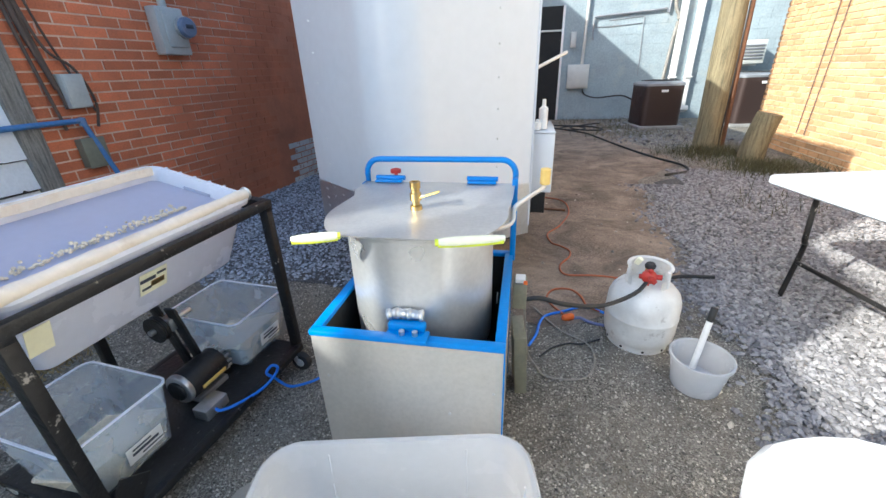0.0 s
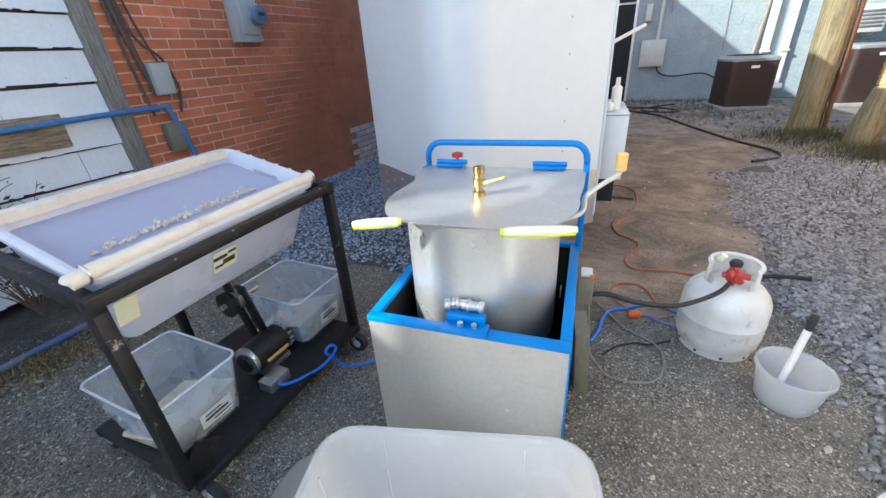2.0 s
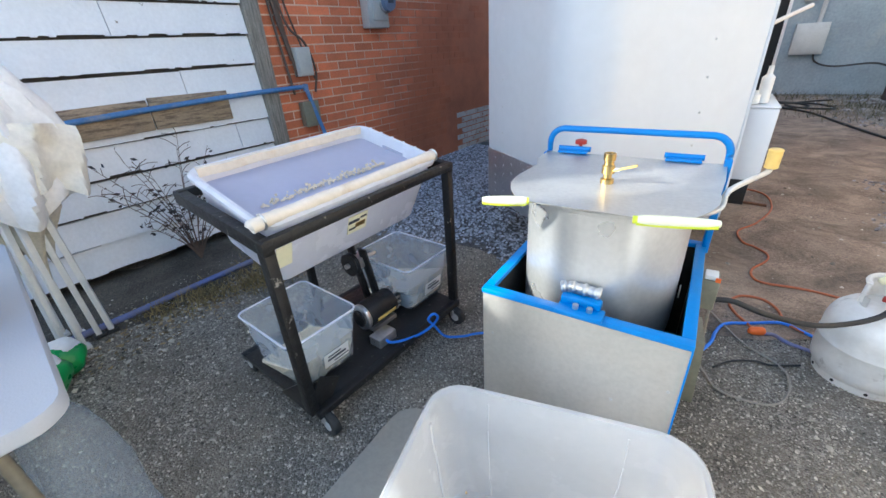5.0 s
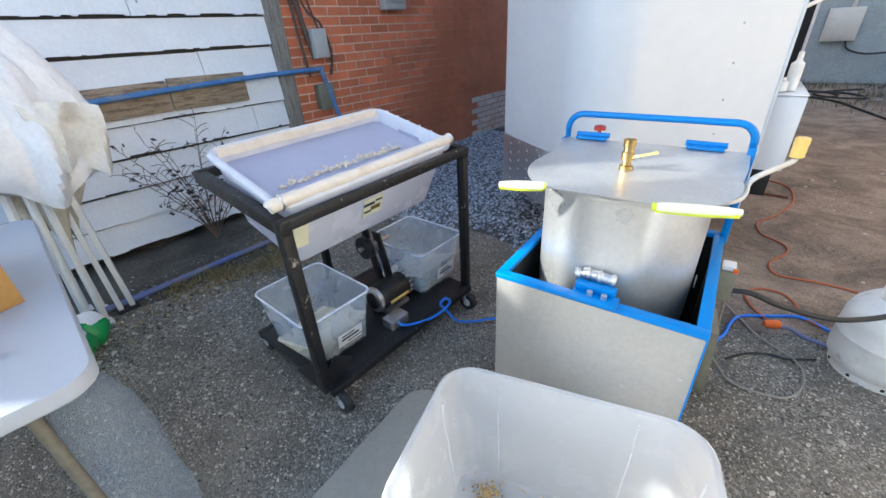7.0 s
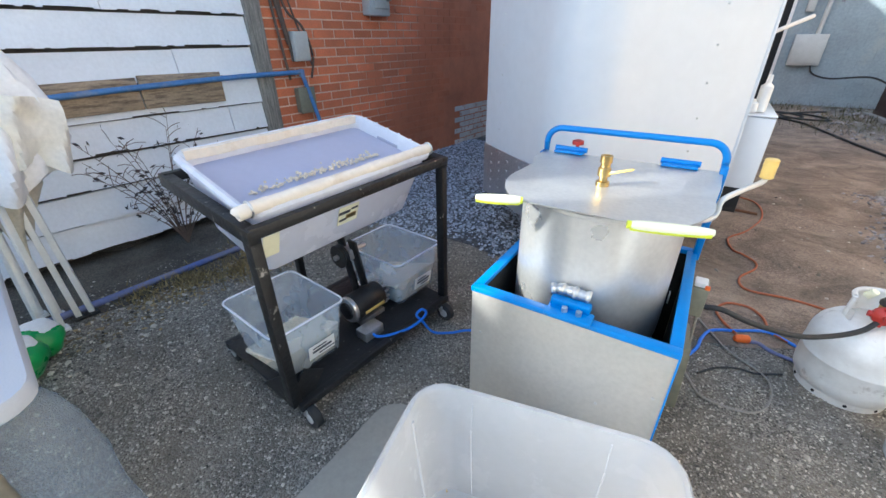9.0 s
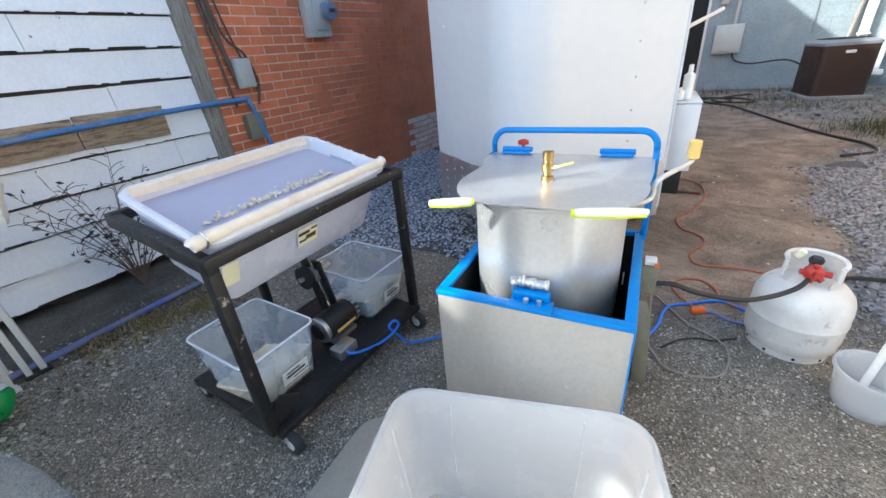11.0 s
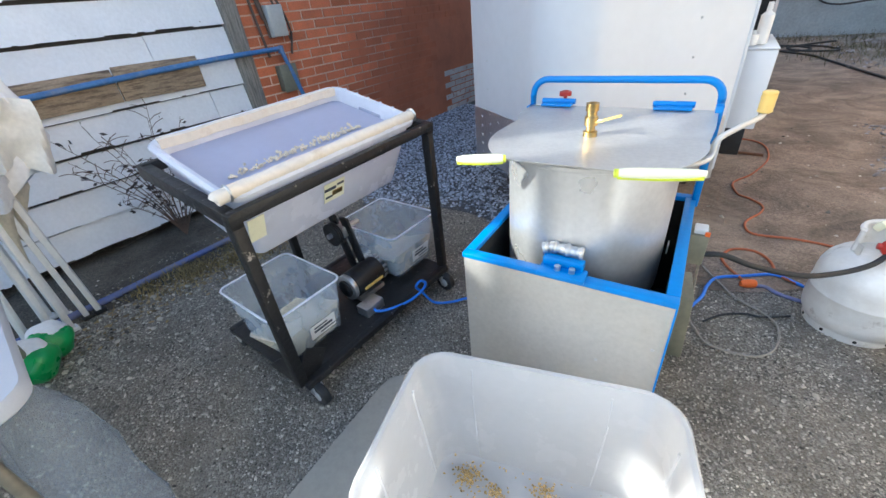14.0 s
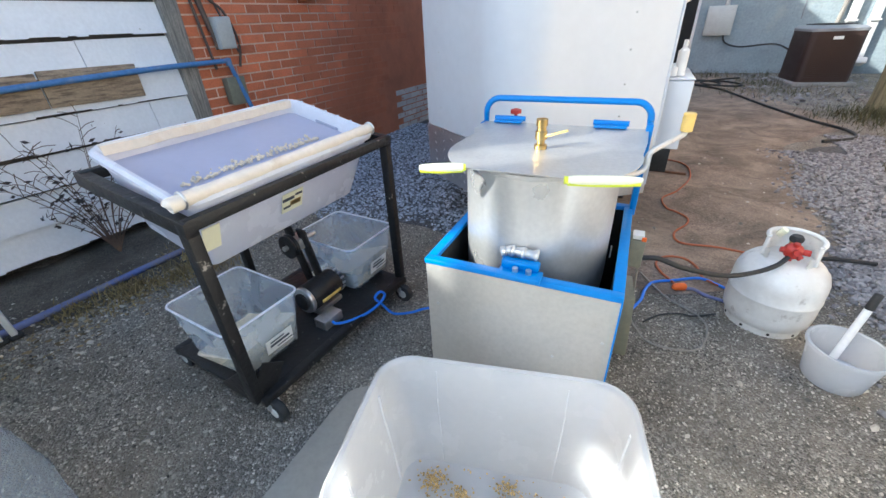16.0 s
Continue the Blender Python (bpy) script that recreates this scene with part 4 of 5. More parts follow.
part("push_bar", tube(loop, 0.0105, 12, 1, None, False), M["blue"], popper, "bright blue bent tube push bar")
part("rear_post", bar((0.515, 2.575, 0.58), (0.515, 2.575, LZ + 0.02), 0.02, 0.035), M["blue"], popper)
part("rear_post", bar((-0.03, 2.575, 0.58), (-0.03, 2.575, LZ + 0.0), 0.02, 0.035), M["blue"], popper)
k = part("drain_knob", lathe([(0, 0), (0.006, 0), (0.006, 0.012), (0.02, 0.014), (0.02, 0.026), (0.008, 0.03), (0, 0.03)], 12, centre=(0.075, 2.615, 0.878)), M["red"], popper, "red valve knob")
part("valve_body", cyl((0.075, 2.615, 0.80), (0.075, 2.615, 0.88), 0.008, n=10), M["brass"], popper)
# crank
part("crank_rod", tube([(0.43, 2.22, 0.822), (0.475, 2.30, 0.808), (0.503, 2.345, 0.803), (0.516, 2.365, 0.815), (0.517, 2.37, 0.842), (0.528, 2.385, 0.855), (0.565, 2.46, 0.860), (0.602, 2.53, 0.864), (0.612, 2.55, 0.872), (0.613, 2.552, 0.90)], 0.0075, 10), M["crank"], popper, "bent steel crank rod")
part("crank_grip", lathe([(0, 0), (0.014, 0), (0.0175, 0.003), (0.0165, 0.008), (0.0172, 0.02), (0.0165, 0.026), (0.0175, 0.04), (0.0165, 0.046), (0.018, 0.05), (0.014, 0.054), (0, 0.054)], 18, centre=(0.613, 2.552, 0.874)), M["yellow"], popper, "faded yellow crank grip")
# latch at the front
latch = part("latch_plate", box((0.262, 2.02, ZT + 0.006), (0.115, 0.05, 0.012), 0.003), M["blue"], popper, "blue latch plate")
part("latch_block", box((0.258, 2.045, ZT + 0.022), (0.10, 0.026, 0.022), 0.004), M["blue"], latch)
part("clamp", tube([(0.200, 2.060, ZT + 0.040), (0.225, 2.064, ZT + 0.046), (0.26, 2.062, ZT + 0.047), (0.300, 2.064, ZT + 0.044)], lambda u: 0.0145 + 0.002 * math.sin(u * 21) + 0.0015 * math.sin(u * 47 + 1), 9, 12), M["steel"], latch, "foil-wrapped clamp bar")
for x in (0.25, 0.285):
    part("bolt", cyl((x, 2.02, ZT + 0.01), (x, 2.02, ZT + 0.024), 0.008, n=6), M["steel"], latch)
part("tag", box((0.472, 2.42, 0.50), (0.004, 0.03, 0.03)), M["label"], popper)
for x, z in ((0.02, 0.45), (0.49, 0.45), (0.37, 0.36), (0.02, 0.14), (0.49, 0.14), (0.37, 0.22)):
    part("screw", cyl((x, Y0 + 0.004, z), (x, Y0 + 0.0005, z), 0.004, n=8), M["steel"], popper)
jb = part("control_box", box((0.550, 2.52, 0.47), (0.05, 0.075, 0.105), 0.005), M["olive"], popper, "olive grey control box")
part("switch", box((0.550, 2.515, 0.530), (0.036, 0.045, 0.016), 0.003), M["label"], jb, "white switch cap")
part("switch_mark", box((0.568, 2.490, 0.527), (0.014, 0.010, 0.014), 0.002), M["orange"], jb)
bd = tagged(part("leaning_board", box((0.560, 2.57, 0.14), (0.05, 0.16, 0.28), 0.004, Euler((0, radians(-3), 0.1)).to_matrix()), M["olive"]), "dark weathered board leaning on the popper stand", "board")

# ---- gas ----
tank = thing("propane_tank", "scuffed white propane tank with red regulator", "gas tank", pose(1.128, 2.955, 0, 0, 0, -20))
part("base_ring", lathe([(0.122, 0), (0.136, 0), (0.139, 0.032), (0.122, 0.032)], 40), M["tank"], tank)
for k in range(9):
    q = radians(40 * k + 8)
    # solid black discs, the dark of drain holes painted on the ring
    part("drain_hole", cyl((0.1365 * math.cos(q), 0.1365 * math.sin(q), 0.016), (0.1392 * math.cos(q), 0.1392 * math.sin(q), 0.016), 0.006, n=10), M["dark"], tank)
part("shell", lathe([(0, 0.015), (0.10, 0.016), (0.138, 0.028), (0.153, 0.052), (0.158, 0.09), (0.158, 0.155), (0.160, 0.159), (0.160, 0.165), (0.158, 0.169), (0.158, 0.212), (0.155, 0.242), (0.145, 0.270), (0.122, 0.297), (0.085, 0.314), (0.045, 0.321), (0, 0.322)], 48), M["tank"], tank)
bm = bmesh.new()
R = 0.088
for a0, a1, h in ((20, 160, 0.105), (190, 225, 0.06), (315, 350, 0.06)):
    A = [radians(a0 + (a1 - a0) * k / 14) for k in range(15)]
    for r in (R, R - 0.004):
        lo = [bm.verts.new((r * math.cos(a), r * math.sin(a), 0.292)) for a in A]
        hi = [bm.verts.new((r * math.cos(a) * 1.03, r * math.sin(a) * 1.03, 0.292 + h)) for a in A]
        for i in range(14):
            bm.faces.new((lo[i], lo[i + 1], hi[i + 1], hi[i]))
for a0, a1 in ((-25, 205),):
    tube([((R) * math.cos(a), (R) * math.sin(a), 0.398) for a in [radians(a0 + (a1 - a0) * k / 24) for k in range(25)]], 0.009, 8, 1, bm, False)
for a in (-25, 205):
    tube([(R * math.cos(radians(a)), R * math.sin(radians(a)), 0.398), (R * 1.03 * math.cos(radians(a)), R * 1.03 * math.sin(radians(a)), 0.32)], 0.009, 8, 1, bm, False)
part("collar", bm, M["tank"], tank, "white steel handle collar")
part("valve", cyl((0, 0, 0.31), (0, 0, 0.39), 0.018, n=12), M["brass"], tank)
rg = part("regulator", lathe([(0, -0.02), (0.03, -0.02), (0.034, -0.012), (0.034, 0.008), (0.022, 0.02), (0.012, 0.026), (0.012, 0.045), (0, 0.045)], 18), M["red"], tank, "red gas regulator")
rg.matrix_basis = pose(0.005, -0.065, 0.372, 75, 0, 20) @ Matrix.Scale(0.92, 4)
part("inlet", cyl((0.0, -0.06, 0.372), (0.055, -0.05, 0.372), 0.012, n=12), M["red"], tank)
for dx, dy, dz in ((-0.034, -0.075, 0.372), (0.036, -0.078, 0.352), (0.0, -0.082, 0.336), (0.008, -0.07, 0.408)):
    part("port", cyl((0.004, -0.065, 0.370), (dx, dy, dz), 0.011, n=10, bevel=0.002), M["red"], rg).matrix_parent_inverse = rg.matrix_basis.inverted()
part("hand_wheel", lathe([(0, 0.385), (0.022, 0.387), (0.024, 0.40), (0.018, 0.41), (0, 0.41)], 10), M["rubber"], tank, "black valve wheel")
part("tag", box((-0.05, 0.0, 0.41), (0.025, 0.02, 0.04), 0.006, Euler((0.3, 0.5, 0)).to_matrix()), M["cream"], tank, "beige valve cap")
hose = thing("gas_hose", "black rubber gas hose from tank to popper", "hose")
part("hose", tube([(0.57, 2.52, 0.44), (0.63, 2.535, 0.44), (0.72, 2.57, 0.40), (0.86, 2.66, 0.345), (0.97, 2.76, 0.32), (1.06, 2.84, 0.325), (1.105, 2.885, 0.355)], 0.009, 10), M["rubber"], hose)

# ---- bucket ----
bucket = thing("plastic_bucket", "milky white plastic bucket", "bucket", pose(1.285, 2.655, 0))
part("body", lathe([(0, 0.006), (0.082, 0.006), (0.085, 0.0), (0.09, 0.008), (0.110, 0.140), (0.117, 0.140), (0.117, 0.153), (0.112, 0.155), (0.107, 0.151), (0.087, 0.014), (0, 0.012)], 40), M["bucketp"], bucket)
part("water", lathe([(0, 0.03), (0.088, 0.03), (0.088, 0.034), (0, 0.034)], 32), M["bucketp"], bucket)
scoop = thing("brush_handle", "white tube handle with black tip in the bucket", "brush")
part("tube", cyl((1.265, 2.67, 0.02), (1.310, 2.72, 0.28), 0.012, n=14), M["whitepaint"], scoop)
part("tip", cyl((1.309, 2.719, 0.275), (1.319, 2.730, 0.335), 0.013, n=14, bevel=0.003), M["rubber"], scoop, "black rubber tip")

# ---- sifting cart ----
def cart_pt(u, v, z):
    """u: along the front from near to far, v: depth away from the popper, in the cart's own turn."""
    o, a, b = Vector((-0.50, 1.705, 0)), Vector((0.098, 0.995, 0)), Vector((-0.995, 0.098, 0))
    return o + a * u + b * v + Vector((0, 0, z))


CL, CD = 0.835, 0.545
CROT = Matrix(((0.098, -0.995, 0), (0.995, 0.098, 0), (0, 0, 1)))
cart = thing("sifting_cart", "black steel rolling cart frame on casters", "cart")
def top_z(u, v):
    return 0.772 + 0.015 * u / CL + 0.062 * v / CD
part("deck", box(cart_pt(CL / 2, CD / 2, 0.098), (CL, CD, 0.02), 0.003, CROT), M["black"], cart)
for v in (0.012, CD - 0.012):
    part("deck_rail", bar(cart_pt(0, v, 0.095), cart_pt(CL, v, 0.095), 0.03, 0.03), M["black"], cart)
for u in (0.0, CL):
    part("leg", bar(cart_pt(u, 0.034, 0.1), cart_pt(u, 0.034, top_z(u, 0)), 0.036, 0.036), M["black"], cart)
    part("end_rail", bar(cart_pt(u, 0.012, top_z(u, 0) - 0.016), cart_pt(u, CD + 0.02, top_z(u, CD) - 0.016), 0.036, 0.045), M["black"], cart)
for v in (0.026, CD):
    part("side_rail", bar(cart_pt(-0.01, v, top_z(0, v) - 0.010), cart_pt(CL + 0.01, v, top_z(CL, v) - 0.010), 0.030, 0.034), M["black"], cart)
part("rear_post", bar(cart_pt(CL * 0.47, CD - 0.02, 0.1), cart_pt(CL * 0.47, CD - 0.02, 0.50), 0.03, 0.03), M["black"], cart)
part("gusset", box(cart_pt(0.06, 0.034, 0.15), (0.09, 0.006, 0.11), 0, CROT @ Matrix.Rotation(radians(38), 3, "Y")), M["black"], cart)
bm = loft([[cart_pt(u, v, z) for v, z in ((0.05, 0.105), (0.21, 0.105), (0.055, 0.235))] for u in (-0.016, -0.010)])
part("end_gusset", bm, M["black"], cart, smooth=False)
for u in (0.03, CL - 0.04):
    for v in (-0.012, CD - 0.01):
        c = part("caster", cyl(cart_pt(u - 0.015, v, 0.0445), cart_pt(u + 0.015, v, 0.0445), 0.0445, n=24, bevel=0.006), M["rubber"], cart, "black caster wheel")
        part("hub", cyl(cart_pt(u - 0.018, v, 0.0445), cart_pt(u + 0.018, v, 0.0445), 0.021, n=16, bevel=0.002), M["crank"], c, "steel hub")
        part("fork", box(cart_pt(u, v + 0.014, 0.066), (0.045, 0.02, 0.03), 0.003, CROT), M["steel"], c)
motor = part("motor", cyl(cart_pt(0.415, 0.215, 0.185), cart_pt(0.575, 0.215, 0.185), 0.062, n=28, bevel=0.008), M["black"], cart, "black electric motor")
part("end_bell", cyl(cart_pt(0.395, 0.215, 0.185), cart_pt(0.418, 0.215, 0.185), 0.060, n=28, bevel=0.006), M["steel"], motor, "steel end bell")
part("shaft_cap", cyl(cart_pt(0.385, 0.215, 0.185), cart_pt(0.397, 0.215, 0.185), 0.04, n=20, bevel=0.004), M["black"], motor)
part("label_strip", box(cart_pt(0.50, 0.153, 0.172), (0.11, 0.006, 0.014), 0.001, CROT), M["yellow"], motor, "yellow label strip")
for i in range(14):
    a = 2 * math.pi * i / 14
    part("vent_rib", box(cart_pt(0.585, 0.215 + 0.056 * math.cos(a), 0.185 + 0.056 * math.sin(a)), (0.02, 0.008, 0.008), 0.001, CROT), M["steel"], motor)
part("motor_foot", box(cart_pt(0.495, 0.215, 0.118), (0.14, 0.10, 0.022), 0.003, CROT), M["steel"], motor)
part("switch_box", box(cart_pt(0.41, 0.095, 0.130), (0.10, 0.065, 0.045), 0.005, CROT), M["steel"], cart, "zinc switch box")
br1 = part("pulley_bracket", bar(cart_pt(0.56, 0.34, 0.11), cart_pt(0.50, 0.34, 0.47), 0.05, 0.012), M["black"], cart)
part("pulley_bracket", bar(cart_pt(0.56, 0.26, 0.11), cart_pt(0.50, 0.26, 0.47), 0.05, 0.012), M["black"], cart)
pl = part("pulley", lathe([(0, -0.012), (0.052, -0.012), (0.052, -0.008), (0.044, 0), (0.052, 0.008), (0.052, 0.012), (0, 0.012)], 28), M["black"], cart, "black belt pulley")
pl.matrix_basis = Matrix.Translation(cart_pt(0.46, 0.30, 0.40)) @ CROT.to_4x4() @ pose(0, 0, 0, 0, 90, 0)
part("bearing_block", box(cart_pt(0.51, 0.30, 0.40), (0.05, 0.07, 0.05), 0.006, CROT), M["steel"], cart)
part("belt_shaft", cyl(cart_pt(0.43, 0.30, 0.40), cart_pt(0.60, 0.30, 0.40), 0.011, n=12), M["steel"], cart)

tilt = Matrix.Translation(cart_pt(CL / 2 - 0.004, 0.338, 0.588)) @ CROT.to_4x4() @ Euler((math.atan(0.235), -math.atan(0.020), 0)).to_matrix().to_4x4()
tub = thing("sifting_tub", "large milky plastic tub tilted on the cart", "tub", tilt)
part("shell", tote(0.755, 0.435, 0.290, 0.045, 0.035, 0.005, 0.02, 0.025), M["tubp"], tub)
part("front_roll", tube([(-0.385, -0.214, 0.296), (-0.2, -0.212, 0.294), (0.2, -0.212, 0.294), (0.385, -0.214, 0.296)], lambda u: 0.0195 + 0.0010 * math.sin(u * 23) + 0.0006 * math.sin(u * 71), 14, 14), M["foam"], tub, "off-white foam roll along the rim")
part("roll_end", tube([(-0.422, -0.214, 0.290), (-0.418, -0.214, 0.292), (-0.400, -0.214, 0.293), (-0.378, -0.214, 0.294)], lambda u: 0.010 + 0.0105 * min(1, u * 3), 14), M["foam"], tub, "loose rounded end of the foam roll")
for x in (-0.383, 0.376):
    part("tie", tube([(x, -0.214 + 0.0225 * math.cos(q), 0.295 + 0.0225 * math.sin(q)) for q in [k * math.pi / 8 for k in range(17)]], 0.004, 6, 1, None, False), M["steel"], tub, "wire tie")
part("rear_strip", loft([[Vector((x, 0.205 + 0.008 * a, z + 0.002 * math.sin(x * 31))) for a, z in ((-1, 0.262), (1, 0.262), (1.6, 0.292), (-0.6, 0.292))] for x in [-0.36 + 0.72 * k / 24 for k in range(25)]]), M["foam"], tub, "tan foam strip inside the rear rim")
for i in range(6):
    part("rim_rib", box((0.388, -0.170 + i * 0.068, 0.284), (0.026, 0.010, 0.014), 0.004), M["tubp"], tub)
# solid strip whose darker colour carries the slot's shade
part("grip_slot", box((0.364, 0.0, 0.242), (0.006, 0.12, 0.018), 0.002, Euler((0, radians(-8), 0)).to_matrix()), M["slot"], tub, "grip slot in the end wall, its shade painted on")
part("screen", loft([rrect(0.722, 0.403, 0.03, 0.236), rrect(0.722, 0.403, 0.03, 0.240)]), M["screen"], tub, "fine white sifting screen")
bm = bmesh.new()
kr = random.Random(8)
for i in range(170):
    c = Vector((kr.uniform(-0.30, 0.24), -0.075 + abs(kr.gauss(0, 0.018)), 0.243 + kr.uniform(0, 0.006)))
    bmesh.ops.create_icosphere(bm, subdivisions=1, radius=kr.uniform(0.003, 0.007), matrix=Matrix.Translation(c))
tagged(part("popped_corn", bm, M["husk"], tub, "line of popped corn on the screen"), kind="stuff")
stk = part("sticker", box((-0.02, -0.1990, 0.130), (0.09, 0.003, 0.080), 0, Euler((radians(10), 0, 0)).to_matrix()), M["cream"], tub, "worn printed sticker")
for dx, dz, w, h, mm in ((-0.02, 0.015, 0.05, 0.012, "ink"), (0.012, -0.008, 0.045, 0.02, "brass"), (-0.025, -0.018, 0.03, 0.008, "ink"), (0.025, 0.022, 0.03, 0.008, "ink")):
    part("print_bar", box((-0.02 + dx, -0.2013 - dz * 0.176, 0.130 + dz), (w, 0.002, h), 0, Euler((radians(10), 0, 0)).to_matrix()), M[mm], stk)
part("tape", box((-0.325, -0.2000, 0.135), (0.055, 0.003, 0.09), 0, Euler((radians(10), 0, 0)).to_matrix()), M["cream"], tub, "cream tape patch")


def bin_at(u, v, label, seed):
    b = thing("storage_bin", label, "storage bin", Matrix.Translation(cart_pt(u, v, 0.110)) @ CROT.to_4x4(), group="bins on the cart")
    part("shell", tote(0.292, 0.350, 0.240, 0.024, 0.025, 0.004, 0.010, 0.012), M["binp"], b)
    rim = rrect(0.304, 0.362, 0.032, 0.238)
    part("rim", tube(rim + rim[:1], 0.0042, 6, 1, None, False), M["tubp"], b, "milky rolled rim")
    R = [rrect(0.224, 0.282, 0.02, 0.012)]
    for k, z in ((1.0, 0.064), (0.85, 0.070), (0.66, 0.068), (0.45, 0.072), (0.22, 0.069)):
        ring = rrect(0.262 * k, 0.318 * k, 0.02 * k, z)
        R.append([p + Vector((0, 0, 0.06 * p.x + max(-0.048, -0.42 * p.y) + 0.018 * noise.noise(p * 24 + Vector((seed, 0, 0))))) for p in ring])
    part("husk_layer", loft(R), M["husk"], b, "beige popcorn husks")
    tip = Euler((radians(8), 0, 0)).to_matrix()
    lb = part("label", box((0.03, -0.1645, 0.078), (0.115, 0.002, 0.062), 0, tip), M["label"], b, "white paper label")
    for x, z, w, h in ((0.0, 0.078, 0.085, 0.009), (-0.01, 0.094, 0.06, 0.005), (0.02, 0.060, 0.07, 0.004)):
        part("print_bar", box((0.03 + x, -0.1666 - (z - 0.078) * 0.14, z), (w, 0.002, h), 0, tip), M["ink"], lb)
    return b


bin_at(0.155, 0.275, "clear plastic bin with husks on the cart's near end", 1)
bin_at(0.752, 0.280, "clear plastic bin with husks on the cart's far end", 2)

def cord(name, pts, r, material, label, category="cord"):
    t = thing(name, label, category)
    part("cable", tube(pts, r, 8, 10), material, t)
    return t


cord("power_cord", [cart_pt(0.41, 0.085, 0.14), (-0.51, 2.11, 0.125), (-0.471, 2.166, 0.112), (-0.438, 2.245, 0.105), (-0.412, 2.300, 0.125), (-0.400, 2.322, 0.155), (-0.412, 2.305, 0.178), (-0.426, 2.285, 0.155), (-0.412, 2.305, 0.115), (-0.38, 2.342, 0.04), (-0.32, 2.40, 0.02), (-0.26, 2.45, 0.025), (-0.1, 2.56, 0.02), (0.05, 2.75, 0.01)], 0.006, M["cordblue"], "bright blue power cord from the cart's motor", "power cord")

# ---- front tote and mat ----
tote_f = thing("open_tote", "large clear plastic tote with a little corn inside", "tote", pose(0.310, 1.660, 0.012, 0, 0, 12))
part("shell", tote(0.605, 0.42, 0.402, 0.032, 0.07, 0.004, 0.016, 0.02), M["frontp"], tote_f)
for x in (-0.17, 0.17):
    part("rib", tube([(x * 0.92, 0.173, 0.03), (x, 0.194, 0.25), (x, 0.199, 0.27), (x, 0.203, 0.37)], 0.0022, 8), M["frontp"], tote_f)
for y in (-0.1, 0.1):
    for sx in (-1, 1):
        part("rib", tube([(sx * 0.266, y * 0.92, 0.03), (sx * 0.287, y, 0.25), (sx * 0.291, y, 0.27), (sx * 0.2955, y, 0.37)], 0.0045, 8), M["frontp"], tote_f)
bm = bmesh.new()
hr = random.Random(5)
for i in range(520):
    cx, cy, sp = hr.choice(((-0.17, 0.115, 0.020), (-0.17, 0.105, 0.022), (-0.09, 0.09, 0.012), (0.04, 0.125, 0.020), (0.13, 0.10, 0.016), (0.0, 0.06, 0.10)))
    c = Vector((cx + hr.gauss(0, sp), min(0.160, cy + hr.gauss(0, sp * 0.8)), 0.021))
    r = hr.uniform(0.0016, 0.004)
    bmesh.ops.create_icosphere(bm, subdivisions=1, radius=r, matrix=Matrix.Translation(c) @ Euler((hr.random() * 3, hr.random() * 3, 0)).to_matrix().to_4x4() @ Matrix.Diagonal((1, 1.4, 0.7, 1)))
tagged(part("loose_corn", bm, M["corn"], tote_f, "scattered corn kernels and husks"), kind="stuff")
mat_t = part("floor_mat", loft([[p + Vector((0.02, 1.58, 0)) for p in rrect(0.70, 0.78, 0.09, z)] for z in (0.002, 0.010)]), M["mat_"])
tagged(mat_t, "beige flat board lying under the tote", "mat")

# ---- left table and what stands round it ----
tab = thing("folding_table", "white plastic folding table", "table", pose(-1.12, 0.90, 0, 0, 0, -8), group="folding tables")
part("top", loft([rrect(1.24 - 0.02, 0.80 - 0.02, 0.06, 0.64), rrect(1.24, 0.80, 0.07, 0.648), rrect(1.24, 0.80, 0.07, 0.672), rrect(1.23, 0.79, 0.065, 0.68)]), M["table"], tab)
for s in (-1, 1):
    for w in (-0.27, 0.27):
        part("leg", tube([(s * 0.50, w, 0.64), (s * 0.53, w * 1.02, 0.3), (s * 0.55, w * 1.05, 0.0)], 0.0125, 10), M["dulleg"], tab, "dull olive steel tube leg")
    part("cross_tube", cyl((s * 0.53, -0.27, 0.25), (s * 0.53, 0.27, 0.25), 0.011, n=10), M["dulleg"], tab)
cb = thing("cardboard_box", "orange-brown cardboard box on the table", "box", pose(-1.10, 1.07, 0.68, 0, 0, 12))
part("carton", box((0, 0, 0.10), (0.42, 0.18, 0.20), 0.003), M["card"], cb)
part("flap", box((0, 0.095, 0.203), (0.41, 0.03, 0.005), 0.001, Euler((0.2, 0, 0)).to_matrix()), M["card"], cb)
tl = thing("metal_scoop", "polished metal scoop lying on the table", "scoop", pose(-0.74, 1.06, 0.684, 0, 0, 40))
R = []
for k in range(9):
    u = k / 8
    w = 0.045 * math.sin(math.pi * (0.12 + 0.8 * u)) ** 0.6
    R.append([Vector((-0.02 - 0.13 * (1 - u), w * math.sin(a), 0.038 - 0.036 * math.cos(a) * (0.5 + 0.5 * math.sin(math.pi * (0.15 + 0.8 * u))))) for a in [radians(-75 + 150 * j / 12) for j in range(13)]]
             + [Vector((-0.02 - 0.13 * (1 - u), w * 0.95 * math.sin(a), 0.0405 - 0.036 * math.cos(a) * (0.5 + 0.5 * math.sin(math.pi * (0.15 + 0.8 * u))))) for a in [radians(75 - 150 * j / 12) for j in range(13)]])
part("bowl", loft(R), M["steel"], tl)
part("handle", tube([(-0.03, 0, 0.022), (0.01, 0, 0.016), (0.04, 0, 0.012), (0.075, 0, 0.014)], lambda u: 0.007 + 0.004 * u, 10), M["steel"], tl)

